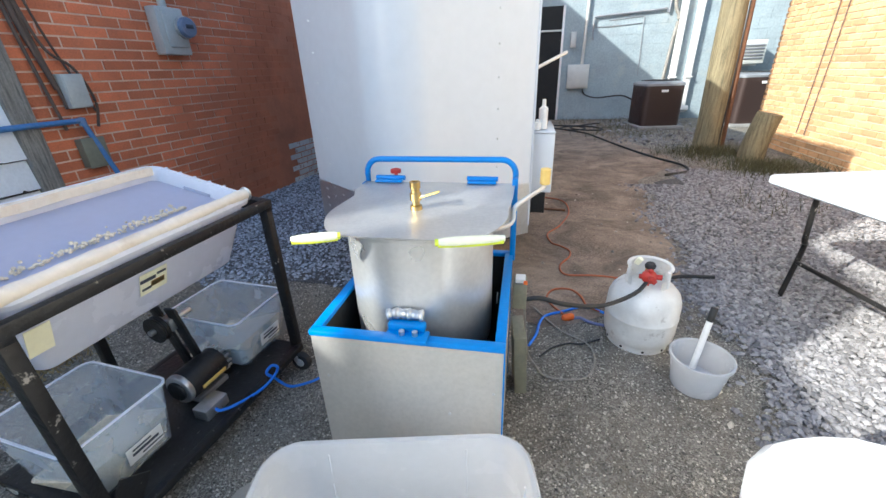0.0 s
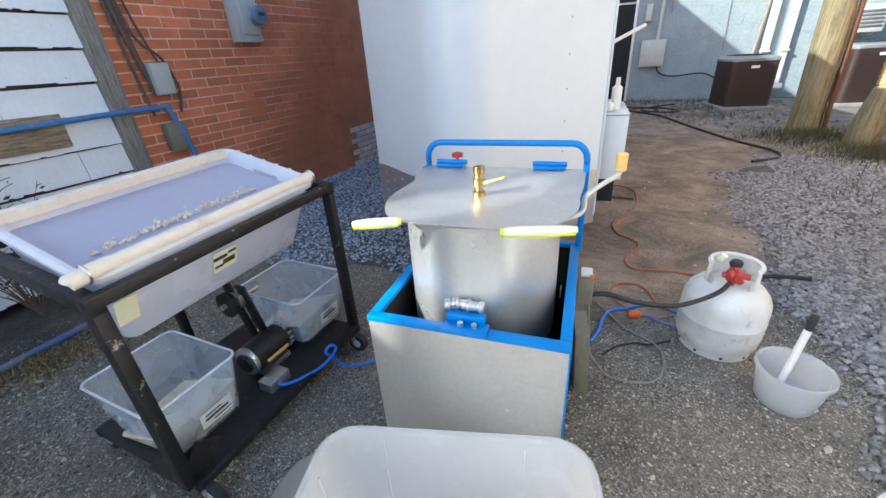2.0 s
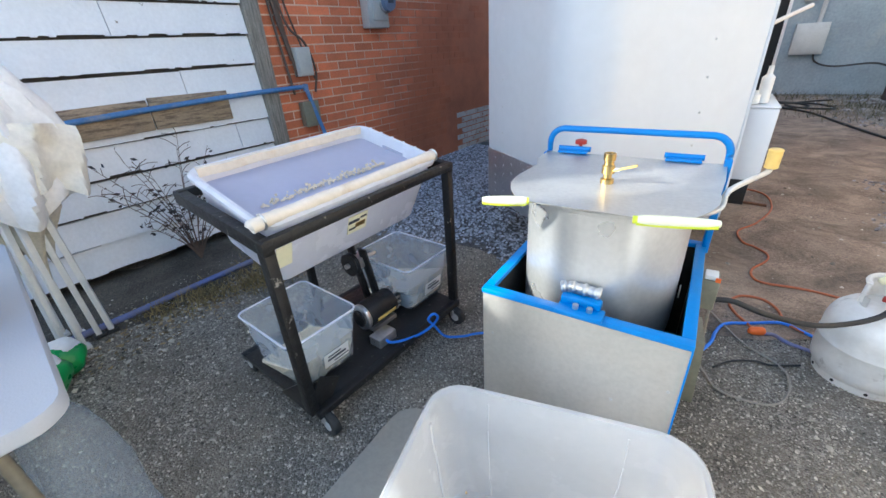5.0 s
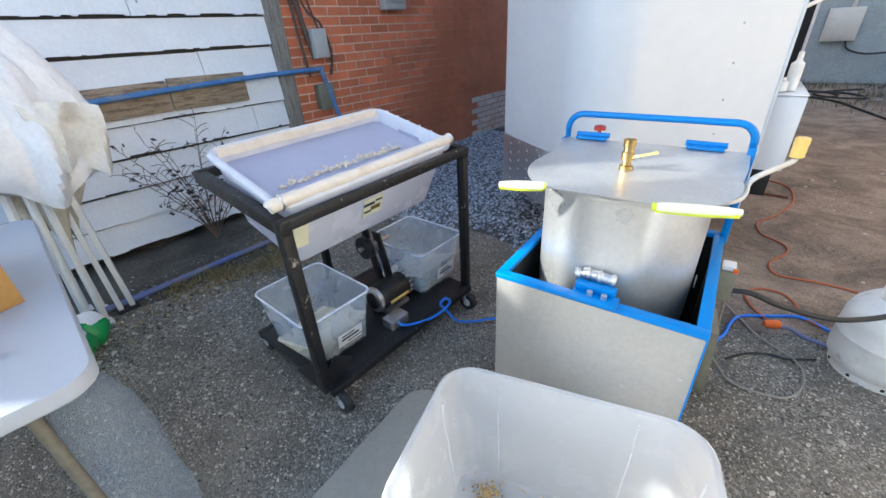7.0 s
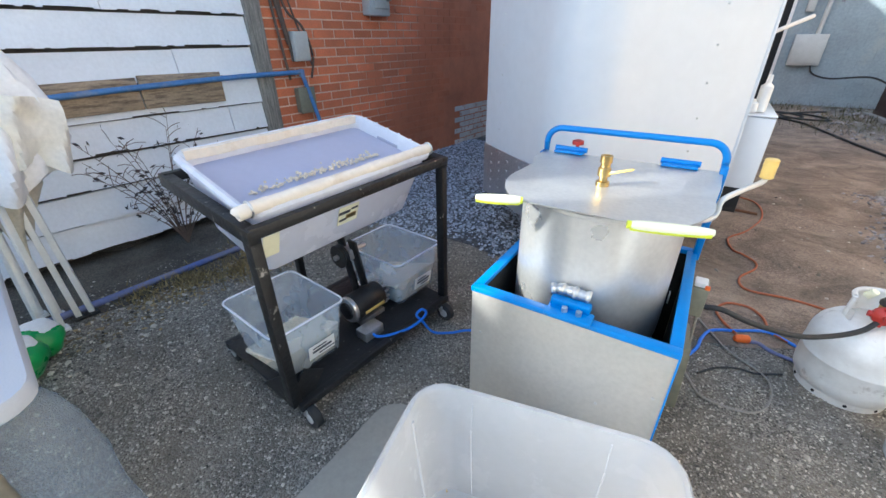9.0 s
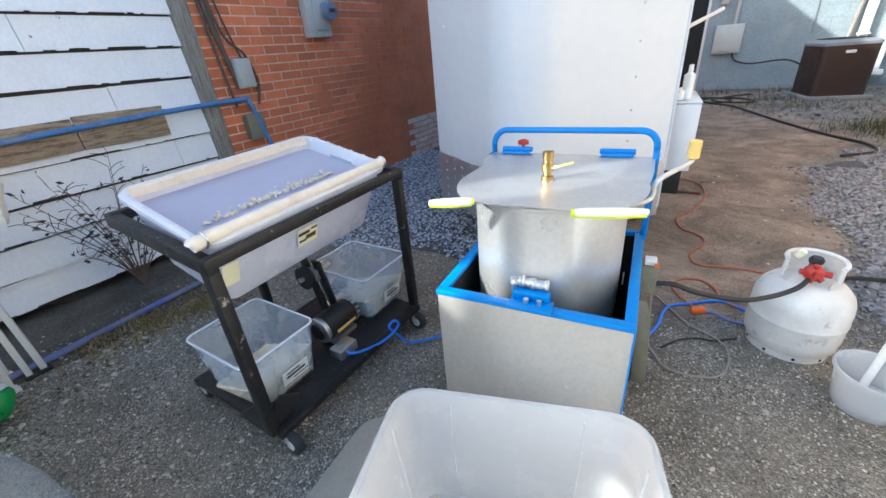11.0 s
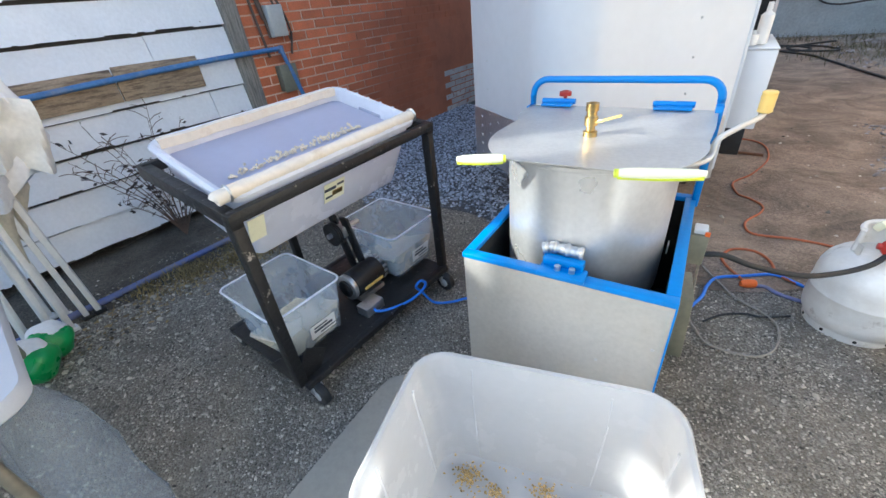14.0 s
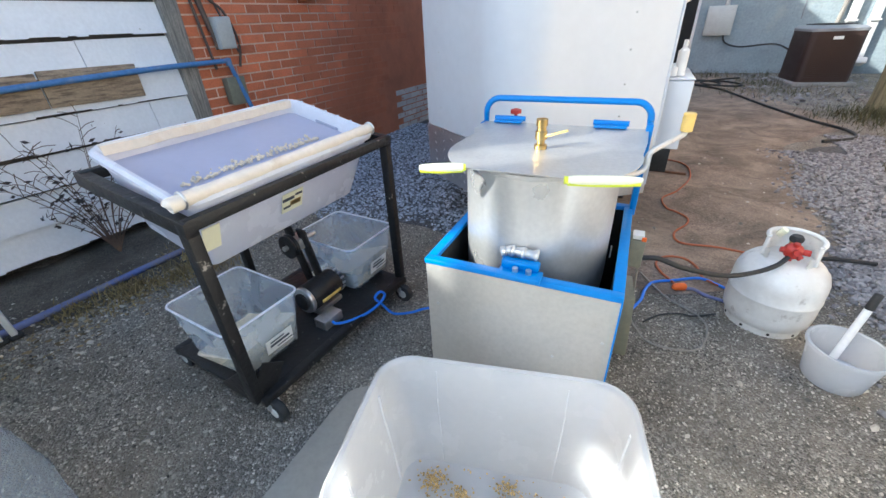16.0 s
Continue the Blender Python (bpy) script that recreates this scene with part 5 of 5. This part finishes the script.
bag = thing("clear_bag", "large clear plastic bag bulging beside the table", "plastic bag", pose(-0.64, 1.18, 0))
R = []
for z, rx, ry, oy in ((0.0, 0.07, 0.06, 0.0), (0.02, 0.10, 0.085, 0.0), (0.10, 0.11, 0.093, 0.0), (0.22, 0.11, 0.088, -0.002), (0.34, 0.105, 0.085, 0.0), (0.45, 0.09, 0.077, 0.003), (0.53, 0.07, 0.058, 0.0), (0.59, 0.035, 0.032, 0.0), (0.62, 0.014, 0.014, 0.0)):
    R.append([Vector((rx * math.cos(a), oy + ry * math.sin(a), z)) * 1.0 + Vector((math.cos(a), math.sin(a), 0)) * (0.010 * noise.noise(Vector((math.cos(a) * 3, math.sin(a) * 3, z * 7))) + 0.003 * math.sin(9 * a + z * 20)) for a in [2 * math.pi * j / 48 for j in range(48)]])
part("film", loft(R), M["bagp"], bag)
part("twisted_neck", tube([(0, 0, 0.60), (0.004, 0.003, 0.625), (-0.003, 0.006, 0.645), (0.012, 0.012, 0.66)], lambda u: 0.012 + 0.010 * abs(u - 0.35), 9, 6), M["bagp"], bag, "twisted neck of the bag")
gr = random.Random(9)
for cx, cy, cz, s in ((-1.77, 1.35, 0.08, 0.085), (-1.66, 1.25, 0.09, 0.095)):
    bm = bmesh.new()
    bmesh.ops.create_icosphere(bm, subdivisions=3, radius=s)
    for v in bm.verts:
        n = noise.noise(v.co * 14 + Vector((cx * 9, 0, 0)))
        v.co *= 1 + 0.28 * n
        v.co.z *= 0.95
        v.co += Vector((cx, cy, cz))
        v.co.z = max(v.co.z, 0.003)
    gbag = thing("green_bag", "bright green plastic bag with a white top on the ground", "bag", group="green bags")
    part("film", bm, M["green"], gbag)
    bm = bmesh.new()
    bmesh.ops.create_icosphere(bm, subdivisions=3, radius=s * 0.80)
    for v in bm.verts:
        v.co *= 1 + 0.16 * noise.noise(v.co * 22 + Vector((3, cy * 9, 0)))
        v.co.z = v.co.z * 0.75 + s * 0.52
        v.co += Vector((cx - 0.012, cy + 0.008, cz))
    part("white_top", bm, M["cloth"], gbag, "white plastic showing at the bag's mouth")

# folded canopy leaning by the wall
can = thing("folded_canopy", "folded white pop-up canopy with fabric bunched on top", "canopy")
cr = random.Random(21)
feet = [(-1.965, 1.58), (-1.97, 1.527), (-1.925, 1.447), (-1.955, 1.390), (-2.08, 1.48), (-2.06, 1.40), (-2.16, 1.43), (-1.96, 1.30)]
for i, (x, y) in enumerate(feet):
    top = Vector((x + 0.12 + 0.02 * math.cos(i * 2.4), 1.475 + (y - 1.46) * 0.45, 1.20))
    part("leg", bar((x, y, 0.02), top, 0.024, 0.026, 0.003), M["canopyleg"], can, "white square steel leg")
    part("foot", box((x, y, 0.012), (0.05, 0.05, 0.018), 0.003), M["rubber"] if i < 2 else M["whitepaint"], can)
def gathered(z0, z1, cx, y0, y1, radii, pleats, amp, seed, hem, lump=0.24):
    """Cloth gathered round a bundle: radii from the hem up, sharp pleats, a ragged hem."""
    R = []
    n = 30
    for k in range(n + 1):
        u = k / n
        q = u * (len(radii) - 1)
        m = min(int(q), len(radii) - 2)
        rad = radii[m] + (radii[m + 1] - radii[m]) * (q - m)
        ring = []
        for j in range(120):
            a = 2 * math.pi * j / 120
            d = Vector((math.cos(a), math.sin(a), 0))
            w = pleats * a / (2 * math.pi) + 1.1 * noise.noise(d * 1.5 + Vector((seed, 0, u * 1.3)))
            f = 1 + amp * (4 * abs(w % 1 - 0.5) - 1) * (0.6 + 0.6 * noise.noise(d * 2.5 + Vector((0, seed, 1)))) + lump * noise.noise(d * 1.6 + Vector((seed, 2, u * 2.2)))
            f += 0.13 * (0.45 - abs(noise.noise(d * 3.1 + Vector((seed, 5, u * 3.4))))) + 0.05 * (0.4 - abs(noise.noise(d * 7 + Vector((0, seed, u * 8)))))
            dz = hem * noise.noise(d * 1.4 + Vector((3, seed, 0))) * (1 - u) ** 1.5
            ring.append(Vector((cx, y0 + (y1 - y0) * u, z0 + (z1 - z0) * u + dz)) + d * rad * f)
        R.append(ring)
    return loft(R)


part("fabric", gathered(0.76, 1.43, -1.98, 1.50, 1.44, (0.235, 0.27, 0.275, 0.262, 0.245, 0.225, 0.195, 0.155, 0.05), 10, 0.19, 6, 0.14, 0.12), M["cloth"], can, "bunched white fabric cover")
# a corner of the roof sheet turned out, its cream underside to the yard
nu, nv, R = 16, 14, []
for side in (0.0, 0.007):
    for j in range(nv + 1):
        row = []
        for i in range(nu + 1):
            u, v = i / nu, j / nv
            y = 1.50 + 0.27 * u - 0.07 * v * u + 0.02 * v
            z = 1.07 - 0.05 * u * u - 0.27 * v + 0.02 * math.sin(5 * u) * v
            x = -1.69 - 0.10 * u * u + 0.034 * (1 - 2 * abs(math.sin(5 * u + 1.6 * v + 0.8))) * (0.35 + v) + 0.05 * noise.noise(Vector((u * 3, v * 3, 4))) - 0.05 * max(0, 0.25 - v) - side
            row.append(Vector((x, y, z)))
        R.append(row)
bm = bmesh.new()
V = [[bm.verts.new(p) for p in row] for row in R]
h = nv + 1
for j in range(nv):
    for i in range(nu):
        bm.faces.new((V[j][i], V[j][i + 1], V[j + 1][i + 1], V[j + 1][i]))
        bm.faces.new((V[h + j][i], V[h + j + 1][i], V[h + j + 1][i + 1], V[h + j][i + 1]))
for i in range(nu):
    bm.faces.new((V[0][i], V[h][i], V[h][i + 1], V[0][i + 1]))
    bm.faces.new((V[nv][i], V[nv][i + 1], V[h + nv][i + 1], V[h + nv][i]))
for j in range(nv):
    bm.faces.new((V[j][0], V[j + 1][0], V[h + j + 1][0], V[h + j][0]))
    bm.faces.new((V[j][nu], V[h + j][nu], V[h + j + 1][nu], V[j + 1][nu]))
part("flap", bm, M["flap"], can, "cream underside of a turned-out fabric corner")
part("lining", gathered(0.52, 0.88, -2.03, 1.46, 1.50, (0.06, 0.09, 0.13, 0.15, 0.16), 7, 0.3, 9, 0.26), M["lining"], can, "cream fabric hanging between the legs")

# ---- right table and tote ----
tr = thing("folding_table", "white plastic folding table on the gravel", "table", pose(2.645, 3.175, 0, 0, 0, 12), group="folding tables")
part("top", loft([rrect(1.52, 1.04, 0.05, 0.64), rrect(1.54, 1.06, 0.06, 0.648), rrect(1.54, 1.06, 0.06, 0.672), rrect(1.53, 1.05, 0.055, 0.68)]), M["table"], tr)
for s in (-1, 1):
    for w in (-0.40, 0.42):
        part("leg", tube([(s * 0.62, w * 0.85, 0.64), (s * 0.58, w * 0.9, 0.38), (s * 0.54, w * 0.97, 0.3), (s * 0.56, w, 0.0)], 0.0135, 10), M["black"], tr, "dark steel tube leg")
    part("cross_tube", cyl((s * 0.55, -0.38, 0.22), (s * 0.55, 0.40, 0.22), 0.011, n=10), M["black"], tr)
wt = thing("white_bin", "white plastic bin with rounded lid", "bin", pose(1.17, 1.70, 0, 0, 0, 14))
part("body", loft([rrect(0.36, 0.34, 0.16, 0), rrect(0.38, 0.36, 0.17, 0.02), rrect(0.43, 0.41, 0.19, 0.50)]), M["whitepaint"], wt)
part("lid", loft([rrect(0.45, 0.43, 0.20, 0.50), rrect(0.46, 0.44, 0.21, 0.53), rrect(0.43, 0.41, 0.19, 0.55), rrect(0.2, 0.18, 0.08, 0.56)]), M["whitepaint"], wt)

# ---- cables on the ground ----
def lain(pts, z=0.011):
    return [(x, y, z) for x, y in pts]


cord("extension_cord", lain([(0.62, 5.25), (0.93, 5.14), (0.98, 4.80), (0.876, 4.44), (0.765, 4.236), (0.786, 4.06), (0.843, 4.01), (0.903, 3.93), (0.893, 3.83), (0.822, 3.69), (0.822, 3.59), (0.872, 3.55), (1.028, 3.565), (1.18, 3.54), (1.30, 3.46)]), 0.006, M["cordorange"], "orange extension cord lying on dirt", "extension cord")
cord("extension_cord", lain([(0.80, 3.06), (0.790, 3.10), (0.738, 3.18), (0.715, 3.267), (0.760, 3.355), (0.85, 3.37), (0.905, 3.304), (0.928, 3.20), (0.98, 3.155), (1.06, 3.12)]), 0.006, M["cordorange"], "orange extension cord looped between plug and tank", "extension cord")
cord("blue_cord", lain([(0.61, 2.80), (0.648, 2.896), (0.664, 2.984), (0.70, 3.066), (0.795, 3.122), (0.911, 3.185), (0.983, 3.155), (1.06, 3.10)]), 0.007, M["cordblue"], "blue cord lying on the ground", "power cord")
cord("blue_cord", lain([(0.845, 3.066), (0.88, 3.07), (0.925, 3.035), (1.0, 3.015), (1.06, 3.0)]), 0.008, M["dustpipe"], "dusty blue cord plugged into the orange cord", "power cord")
cord("grey_cord", [(0.57, 2.53, 0.40), (0.585, 2.60, 0.22), (0.605, 2.68, 0.05)] + lain([(0.637, 2.665), (0.673, 2.605), (0.747, 2.590), (0.838, 2.61), (0.889, 2.683), (0.905, 2.787), (0.875, 2.862), (0.769, 2.942), (0.699, 3.044), (0.64, 3.14)]), 0.0042, M["greycord"], "thin grey cord looped on the ground", "power cord")
cord("grey_cord", lain([(0.66, 2.73), (0.72, 2.80), (0.80, 2.845), (0.86, 2.85), (0.95, 2.90)], 0.009), 0.0042, M["rubber"], "thin dark cord crossing the ground", "power cord")
cord("black_hose", [(1.0, 10.3, 0.02), (1.5, 9.9, 0.02), (1.8, 10.1, 0.02), (1.6, 10.5, 0.02), (1.3, 10.1, 0.02), (1.7, 9.5, 0.02), (1.85, 9.0, 0.02), (2.1, 8.0, 0.02), (2.35, 7.2, 0.02), (2.55, 6.75, 0.02), (2.5, 6.4, 0.02), (2.2, 6.2, 0.02)], 0.014, M["rubber"], "black hose snaking over the dirt", "hose")
cord("black_hose", [(1.2, 10.6, 0.02), (1.9, 10.4, 0.02), (2.1, 9.9, 0.02), (1.7, 9.8, 0.03), (1.5, 10.2, 0.03), (1.9, 10.7, 0.02), (2.2, 10.9, 0.02)], 0.014, M["rubber"], "black hose coiled by the far wall", "hose")
cord("black_hose", [(1.22, 3.30, 0.015), (1.35, 3.50, 0.015), (1.52, 3.58, 0.03), (1.72, 3.60, 0.03)], 0.011, M["rubber"], "short black hose end on the gravel edge", "hose")
pg = thing("cord_plug", "orange plug on the ground cord", "plug")
part("body", lathe([(0, 0), (0.011, 0), (0.017, 0.012), (0.019, 0.03), (0.019, 0.055), (0.013, 0.062), (0, 0.062)], 14), M["orange"], pg).matrix_basis = pose(0.785, 3.043, 0.020, 0, 90, 24)

# blue pipes
pipe = thing("water_pipe", "blue plastic water pipe along the wall", "pipe")
part("run", tube([on_wall(0.9, 0.905, 0.060), on_wall(2.0, 0.970, 0.060), on_wall(2.9, 1.0, 0.060), on_wall(3.48, 1.003, 0.06)], 0.017, 12), M["bluepipe"], pipe)
part("elbow", lathe([(0, -0.03), (0.023, -0.03), (0.024, 0.02), (0, 0.026)], 12, centre=on_wall(3.49, 1.0, 0.06)), M["bluepipe"], pipe)
part("drop", tube([on_wall(3.49, 1.0, 0.06), on_wall(3.60, 0.5, 0.10), on_wall(3.72, 0.0, 0.16)], 0.017, 12), M["bluepipe"], pipe)
gp = thing("ground_pipe", "dusty blue pipe lying on the ground", "pipe")
part("run", tube([(-2.1, 1.0, 0.02), (-2.02, 1.6, 0.02), (-1.96, 2.33, 0.02), (-1.85, 3.4, 0.02)], 0.018, 12), M["dustpipe"], gp)

# things on the brick wall
def wall_frame(y, z, out=0.0):
    return Matrix.Translation(on_wall(y, z, out)) @ WROT.to_4x4()


eb = thing("junction_box", "grey metal junction box on the brick wall", "electrical box", wall_frame(3.52, 1.185))
part("body", box((0, -0.04, 0), (0.13, 0.08, 0.21), 0.006), M["greybox"], eb)
part("cover", box((0, -0.084, 0), (0.12, 0.008, 0.20), 0.003), M["greybox"], eb)
mt = thing("electric_meter", "grey electric meter box with round glass dial", "electric meter", wall_frame(4.37, 1.585))
part("body", box((0, -0.05, 0), (0.25, 0.10, 0.34), 0.01), M["greybox"], mt)
part("cover", box((0.015, -0.105, 0.02), (0.18, 0.02, 0.27), 0.01), M["greybox"], mt)
dial = part("dial", cyl((0.085, -0.10, 0.03), (0.085, -0.18, 0.03), 0.074, n=32, bevel=0.012), M["glass"], mt, "round glass meter dial")
part("rim", cyl((0.085, -0.11, 0.03), (0.085, -0.135, 0.03), 0.084, n=32, bevel=0.004), M["steel"], dial)
part("face", box((0.085, -0.183, 0.035), (0.07, 0.004, 0.03), 0.002), M["ink"], dial)
part("mast", cyl((0.0, -0.05, 0.17), (0.0, -0.05, 2.6), 0.03, n=14), M["greybox"], mt)
gb = thing("small_wall_box", "faded green-grey box low on the brick wall", "electrical box", wall_frame(3.50, 0.79))
part("body", box((0, -0.035, 0), (0.14, 0.07, 0.19), 0.008), M["olive"], gb)
part("cover", box((0, -0.074, 0), (0.15, 0.008, 0.20), 0.003), M["olive"], gb)
for k, (y0, y1, y2, z2, r) in enumerate(((3.36, 3.36, 3.44, 1.20, 0.016), (3.40, 3.39, 3.46, 1.08, 0.012), (3.33, 3.33, 3.40, 0.95, 0.010), (3.43, 3.45, 3.62, 1.05, 0.007))):
    cord("service_cable", [on_wall(y0 - 0.02, 4.4, 0.03), on_wall(y0, 2.4, 0.03 + 0.01 * k), on_wall(y1, 1.7, 0.03), on_wall(y2, z2, 0.03)], r, M["twig"], "dark service cable hanging down the brick wall", "cable")
cord("service_cable", [on_wall(3.38, 1.8, 0.03), on_wall(3.44, 1.45, 0.05), on_wall(3.58, 1.32, 0.03), on_wall(3.64, 1.12, 0.03), on_wall(3.60, 0.95, 0.03)], 0.009, M["twig"], "dark cable looping round the junction box", "cable")

# ---- plants ----
shrub = thing("dry_shrub", "leggy dry shrub against the clapboard wall", "shrub", pose(-2.37, 2.27, 0))
sr = random.Random(14)
bm, lf = bmesh.new(), bmesh.new()
for i in range(17):
    a, sp = sr.uniform(-1.9, 1.9), sr.uniform(0.12, 0.48)
    h = sr.uniform(0.28, 0.85)
    d = Vector((abs(math.cos(a)) * 0.15, math.sin(a), 0)) * sp
    pts = [Vector((0, 0, 0)), d * 0.25 + Vector((0, 0, h * 0.4)), d * 0.65 + Vector((0, 0, h * 0.75)), d + Vector((0, 0, h))]
    tube(pts, lambda u: 0.0042 * (1 - 0.75 * u), 5, 4, bm)
    P = spline(pts, 8)
    for q in P[8:]:
        if sr.random() < 0.5:
            e = q + Vector((sr.uniform(-.04, .08), sr.uniform(-.1, .1), sr.uniform(0, .08)))
            tube([q, (q + e) / 2 + Vector((0, 0, 0.01)), e], 0.0018, 4, 2, bm)
            for _ in range(sr.choice((0, 2, 3)) if q.z < 0.42 else sr.choice((0, 0, 1))):
                c = e + Vector((sr.uniform(-.02, .02), sr.uniform(-.02, .02), sr.uniform(-.02, .02)))
                m = Matrix.Translation(c) @ Euler((sr.uniform(0, 3), sr.uniform(0, 3), sr.uniform(0, 6))).to_matrix().to_4x4()
                lf.faces.new([lf.verts.new(m @ Vector(p)) for p in ((0, -0.020, 0), (0.009, 0, 0.002), (0, 0.022, 0), (-0.009, 0, 0.002))])
tagged(part("twig_growth", bm, M["twig"], shrub), kind="stuff")
tagged(part("leaves", lf, M["leaf"], shrub, smooth=False), kind="stuff")


def tufts(name, spots, label, seed, hmax=0.12, material="grass"):
    r = random.Random(seed)
    bm = bmesh.new()
    for x, y, n, sp in spots:
        for _ in range(n):
            b = Vector((x + r.gauss(0, sp), y + r.gauss(0, sp), 0))
            a, h = r.uniform(0, 6.28), r.uniform(0.3, 1) * hmax
            s = Vector((math.cos(a), math.sin(a), 0)) * 0.004
            t = Vector((r.gauss(0, h * 0.5), r.gauss(0, h * 0.5), h))
            bm.faces.new([bm.verts.new(b - s), bm.verts.new(b + s), bm.verts.new(b + t)])
    return tagged(part(name, bm, M[material], smooth=False), label, "grass", kind="stuff")


tufts("dry_grass", [(-1.84, 2.02, 420, 0.07), (-1.74, 2.25, 380, 0.08), (-1.92, 1.78, 160, 0.06), (-1.64, 2.36, 220, 0.08), (-1.95, 2.45, 120, 0.06)], "dry weeds along the clapboard wall", 3, 0.06)
tufts("weeds", [(3.3, 7.6, 1100, 0.22), (3.5, 6.7, 1000, 0.2), (2.9, 7.5, 500, 0.25), (3.2, 6.4, 420, 0.2), (2.7, 5.2, 90, 0.25), (1.9, 9.3, 150, 0.3), (2.4, 10.2, 220, 0.25), (1.7, 11.3, 160, 0.25), (2.6, 11.4, 200, 0.3), (2.7, 9.3, 160, 0.3), (3.9, 6.5, 200, 0.2)], "dry weeds round the pole and stump", 4, 0.15, "weed")

# ---- gravel and grit ----
g = np.random.default_rng(5)
scatter("leaf_litter", M["litter"], [(g.normal(-1.80, 0.10), g.normal(2.08, 0.34), g.uniform(0.005, 0.016)) for _ in range(900)], 8, "dry brown leaf litter by the wall", "leaf litter", 0.25)
spots = []
while len(spots) < 46000:
    x, y = g.uniform(1.38, 4.2), g.uniform(1.6, 6.6)
    edge = 1.50 + 0.085 * max(0, y - 2.4) + 0.09 * math.sin(y * 5)
    if x < edge + 0.05 - g.exponential(0.05) or (y > 5.8 and x < 2.3) or y > 6.6 - 0.3 * abs(x - 2.6):
        continue
    near = y < 4.3
    if (not near and g.random() < 0.45) or (x > 2.9 and y < 4.3 and g.random() < 0.6):
        continue
    spots.append((x, y, g.uniform(0.010, 0.019)))
spots += [(g.uniform(1.9, 4.2), g.uniform(8.2, 11.6), 0.005 + g.exponential(0.007)) for _ in range(1500)]
scatter("gravel", M["gravel"], spots, 1, "grey crushed stone gravel", "gravel", 0.8, 1.0)
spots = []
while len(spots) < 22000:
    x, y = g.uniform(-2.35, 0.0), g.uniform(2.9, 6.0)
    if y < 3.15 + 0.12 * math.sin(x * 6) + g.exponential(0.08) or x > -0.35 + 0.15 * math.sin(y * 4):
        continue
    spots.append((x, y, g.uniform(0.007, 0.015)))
scatter("gravel", M["shadegravel"], spots, 2, "crushed stone gravel by the trailer, shade blue in its colour", "gravel", 0.8, 1.0)
spots = [(g.uniform(-2.2, 1.55), g.uniform(0.9, 3.3), abs(g.normal(0, 0.0019)) + 0.0022) for _ in range(42000)]
spots += [(g.uniform(-1.8, 1.6), g.uniform(1.2, 3.4), g.uniform(0.005, 0.011)) for _ in range(110)]
spots += [(0.985, 2.50, 0.016), (1.34, 2.45, 0.018), (1.36, 2.62, 0.02), (1.43, 2.40, 0.016), (1.5, 2.55, 0.02)]
spots += [(g.normal(-1.75, 0.2), g.normal(1.45, 0.35), g.uniform(0.006, 0.016)) for _ in range(160)]
spots += [(g.normal(-1.2, 0.5), g.normal(1.75, 0.3), g.uniform(0.004, 0.010)) for _ in range(500)]
spots += [(g.normal(1.0, 0.35), g.normal(2.25, 0.25), g.uniform(0.003, 0.006)) for _ in range(300)]
spots += [(g.uniform(0.6, 1.75), g.uniform(3.0, 6.5), 0.003 + g.exponential(0.003)) for _ in range(600)]
scatter("grit", M["grit"], spots, 3, "scattered pale grit and pebbles on asphalt", "grit", 0.75, 0.5)

# ---- bricks of the left wall, last ----
BL, BH, JT = 0.203, 0.0575, 0.0115
kinds = {}
def brick_mesh(length, key):
    if key not in kinds:
        bm = box((0, 0, 0), (length, 0.03, BH), 0.0)
        me = mesh_of("brick", bm)
        kinds[key] = me
    return kinds[key]


rest = bmesh.new()
count = 0
wr = random.Random(2)
for r in range(48):
    z = 0.03 + r * (BH + JT)
    y = 3.27 - (0.107 if r % 2 else 0)
    while y < 8.2:
        y0, y1 = max(y, 3.27), y + BL
        if y1 - y0 > 0.04 and not (y0 > 5.9 and z > 2.4):
            p = on_wall((y0 + y1) / 2, z, -0.0190 + wr.uniform(-0.0015, 0.0015))
            white = z < 0.46 and 5.62 < y0 < 6.4 and wr.random() < 0.93
            if y0 < 5.3 and 0.35 < z < 2.1 and count < 300:
                me = brick_mesh(y1 - y0, ("n", round(y1 - y0, 3)))
                if not me.materials:
                    me.materials.append(M["brick"])
                ob = new("brick", me)
                ob.matrix_world = Matrix.Translation(p) @ WROT.to_4x4()
                ob.parent = brick_wall
                ob.matrix_parent_inverse = Matrix()
                count += 1
            elif white:
                me = brick_mesh(y1 - y0, ("w", round(y1 - y0, 3)))
                if not me.materials:
                    me.materials.append(M["whitebrick"])
                ob = new("brick", me)
                ob.matrix_world = Matrix.Translation(p) @ WROT.to_4x4()
                ob.parent = brick_wall
                ob.matrix_parent_inverse = Matrix()
            elif y0 - 0.55 * z + wr.uniform(-0.35, 0.35) < 5.0:
                box(p, (y1 - y0, 0.03, BH), 0, WROT, rest)
        y += BL + JT
tagged(part("brickwork", rest, M["brick"], brick_wall, smooth=False), kind="stuff")
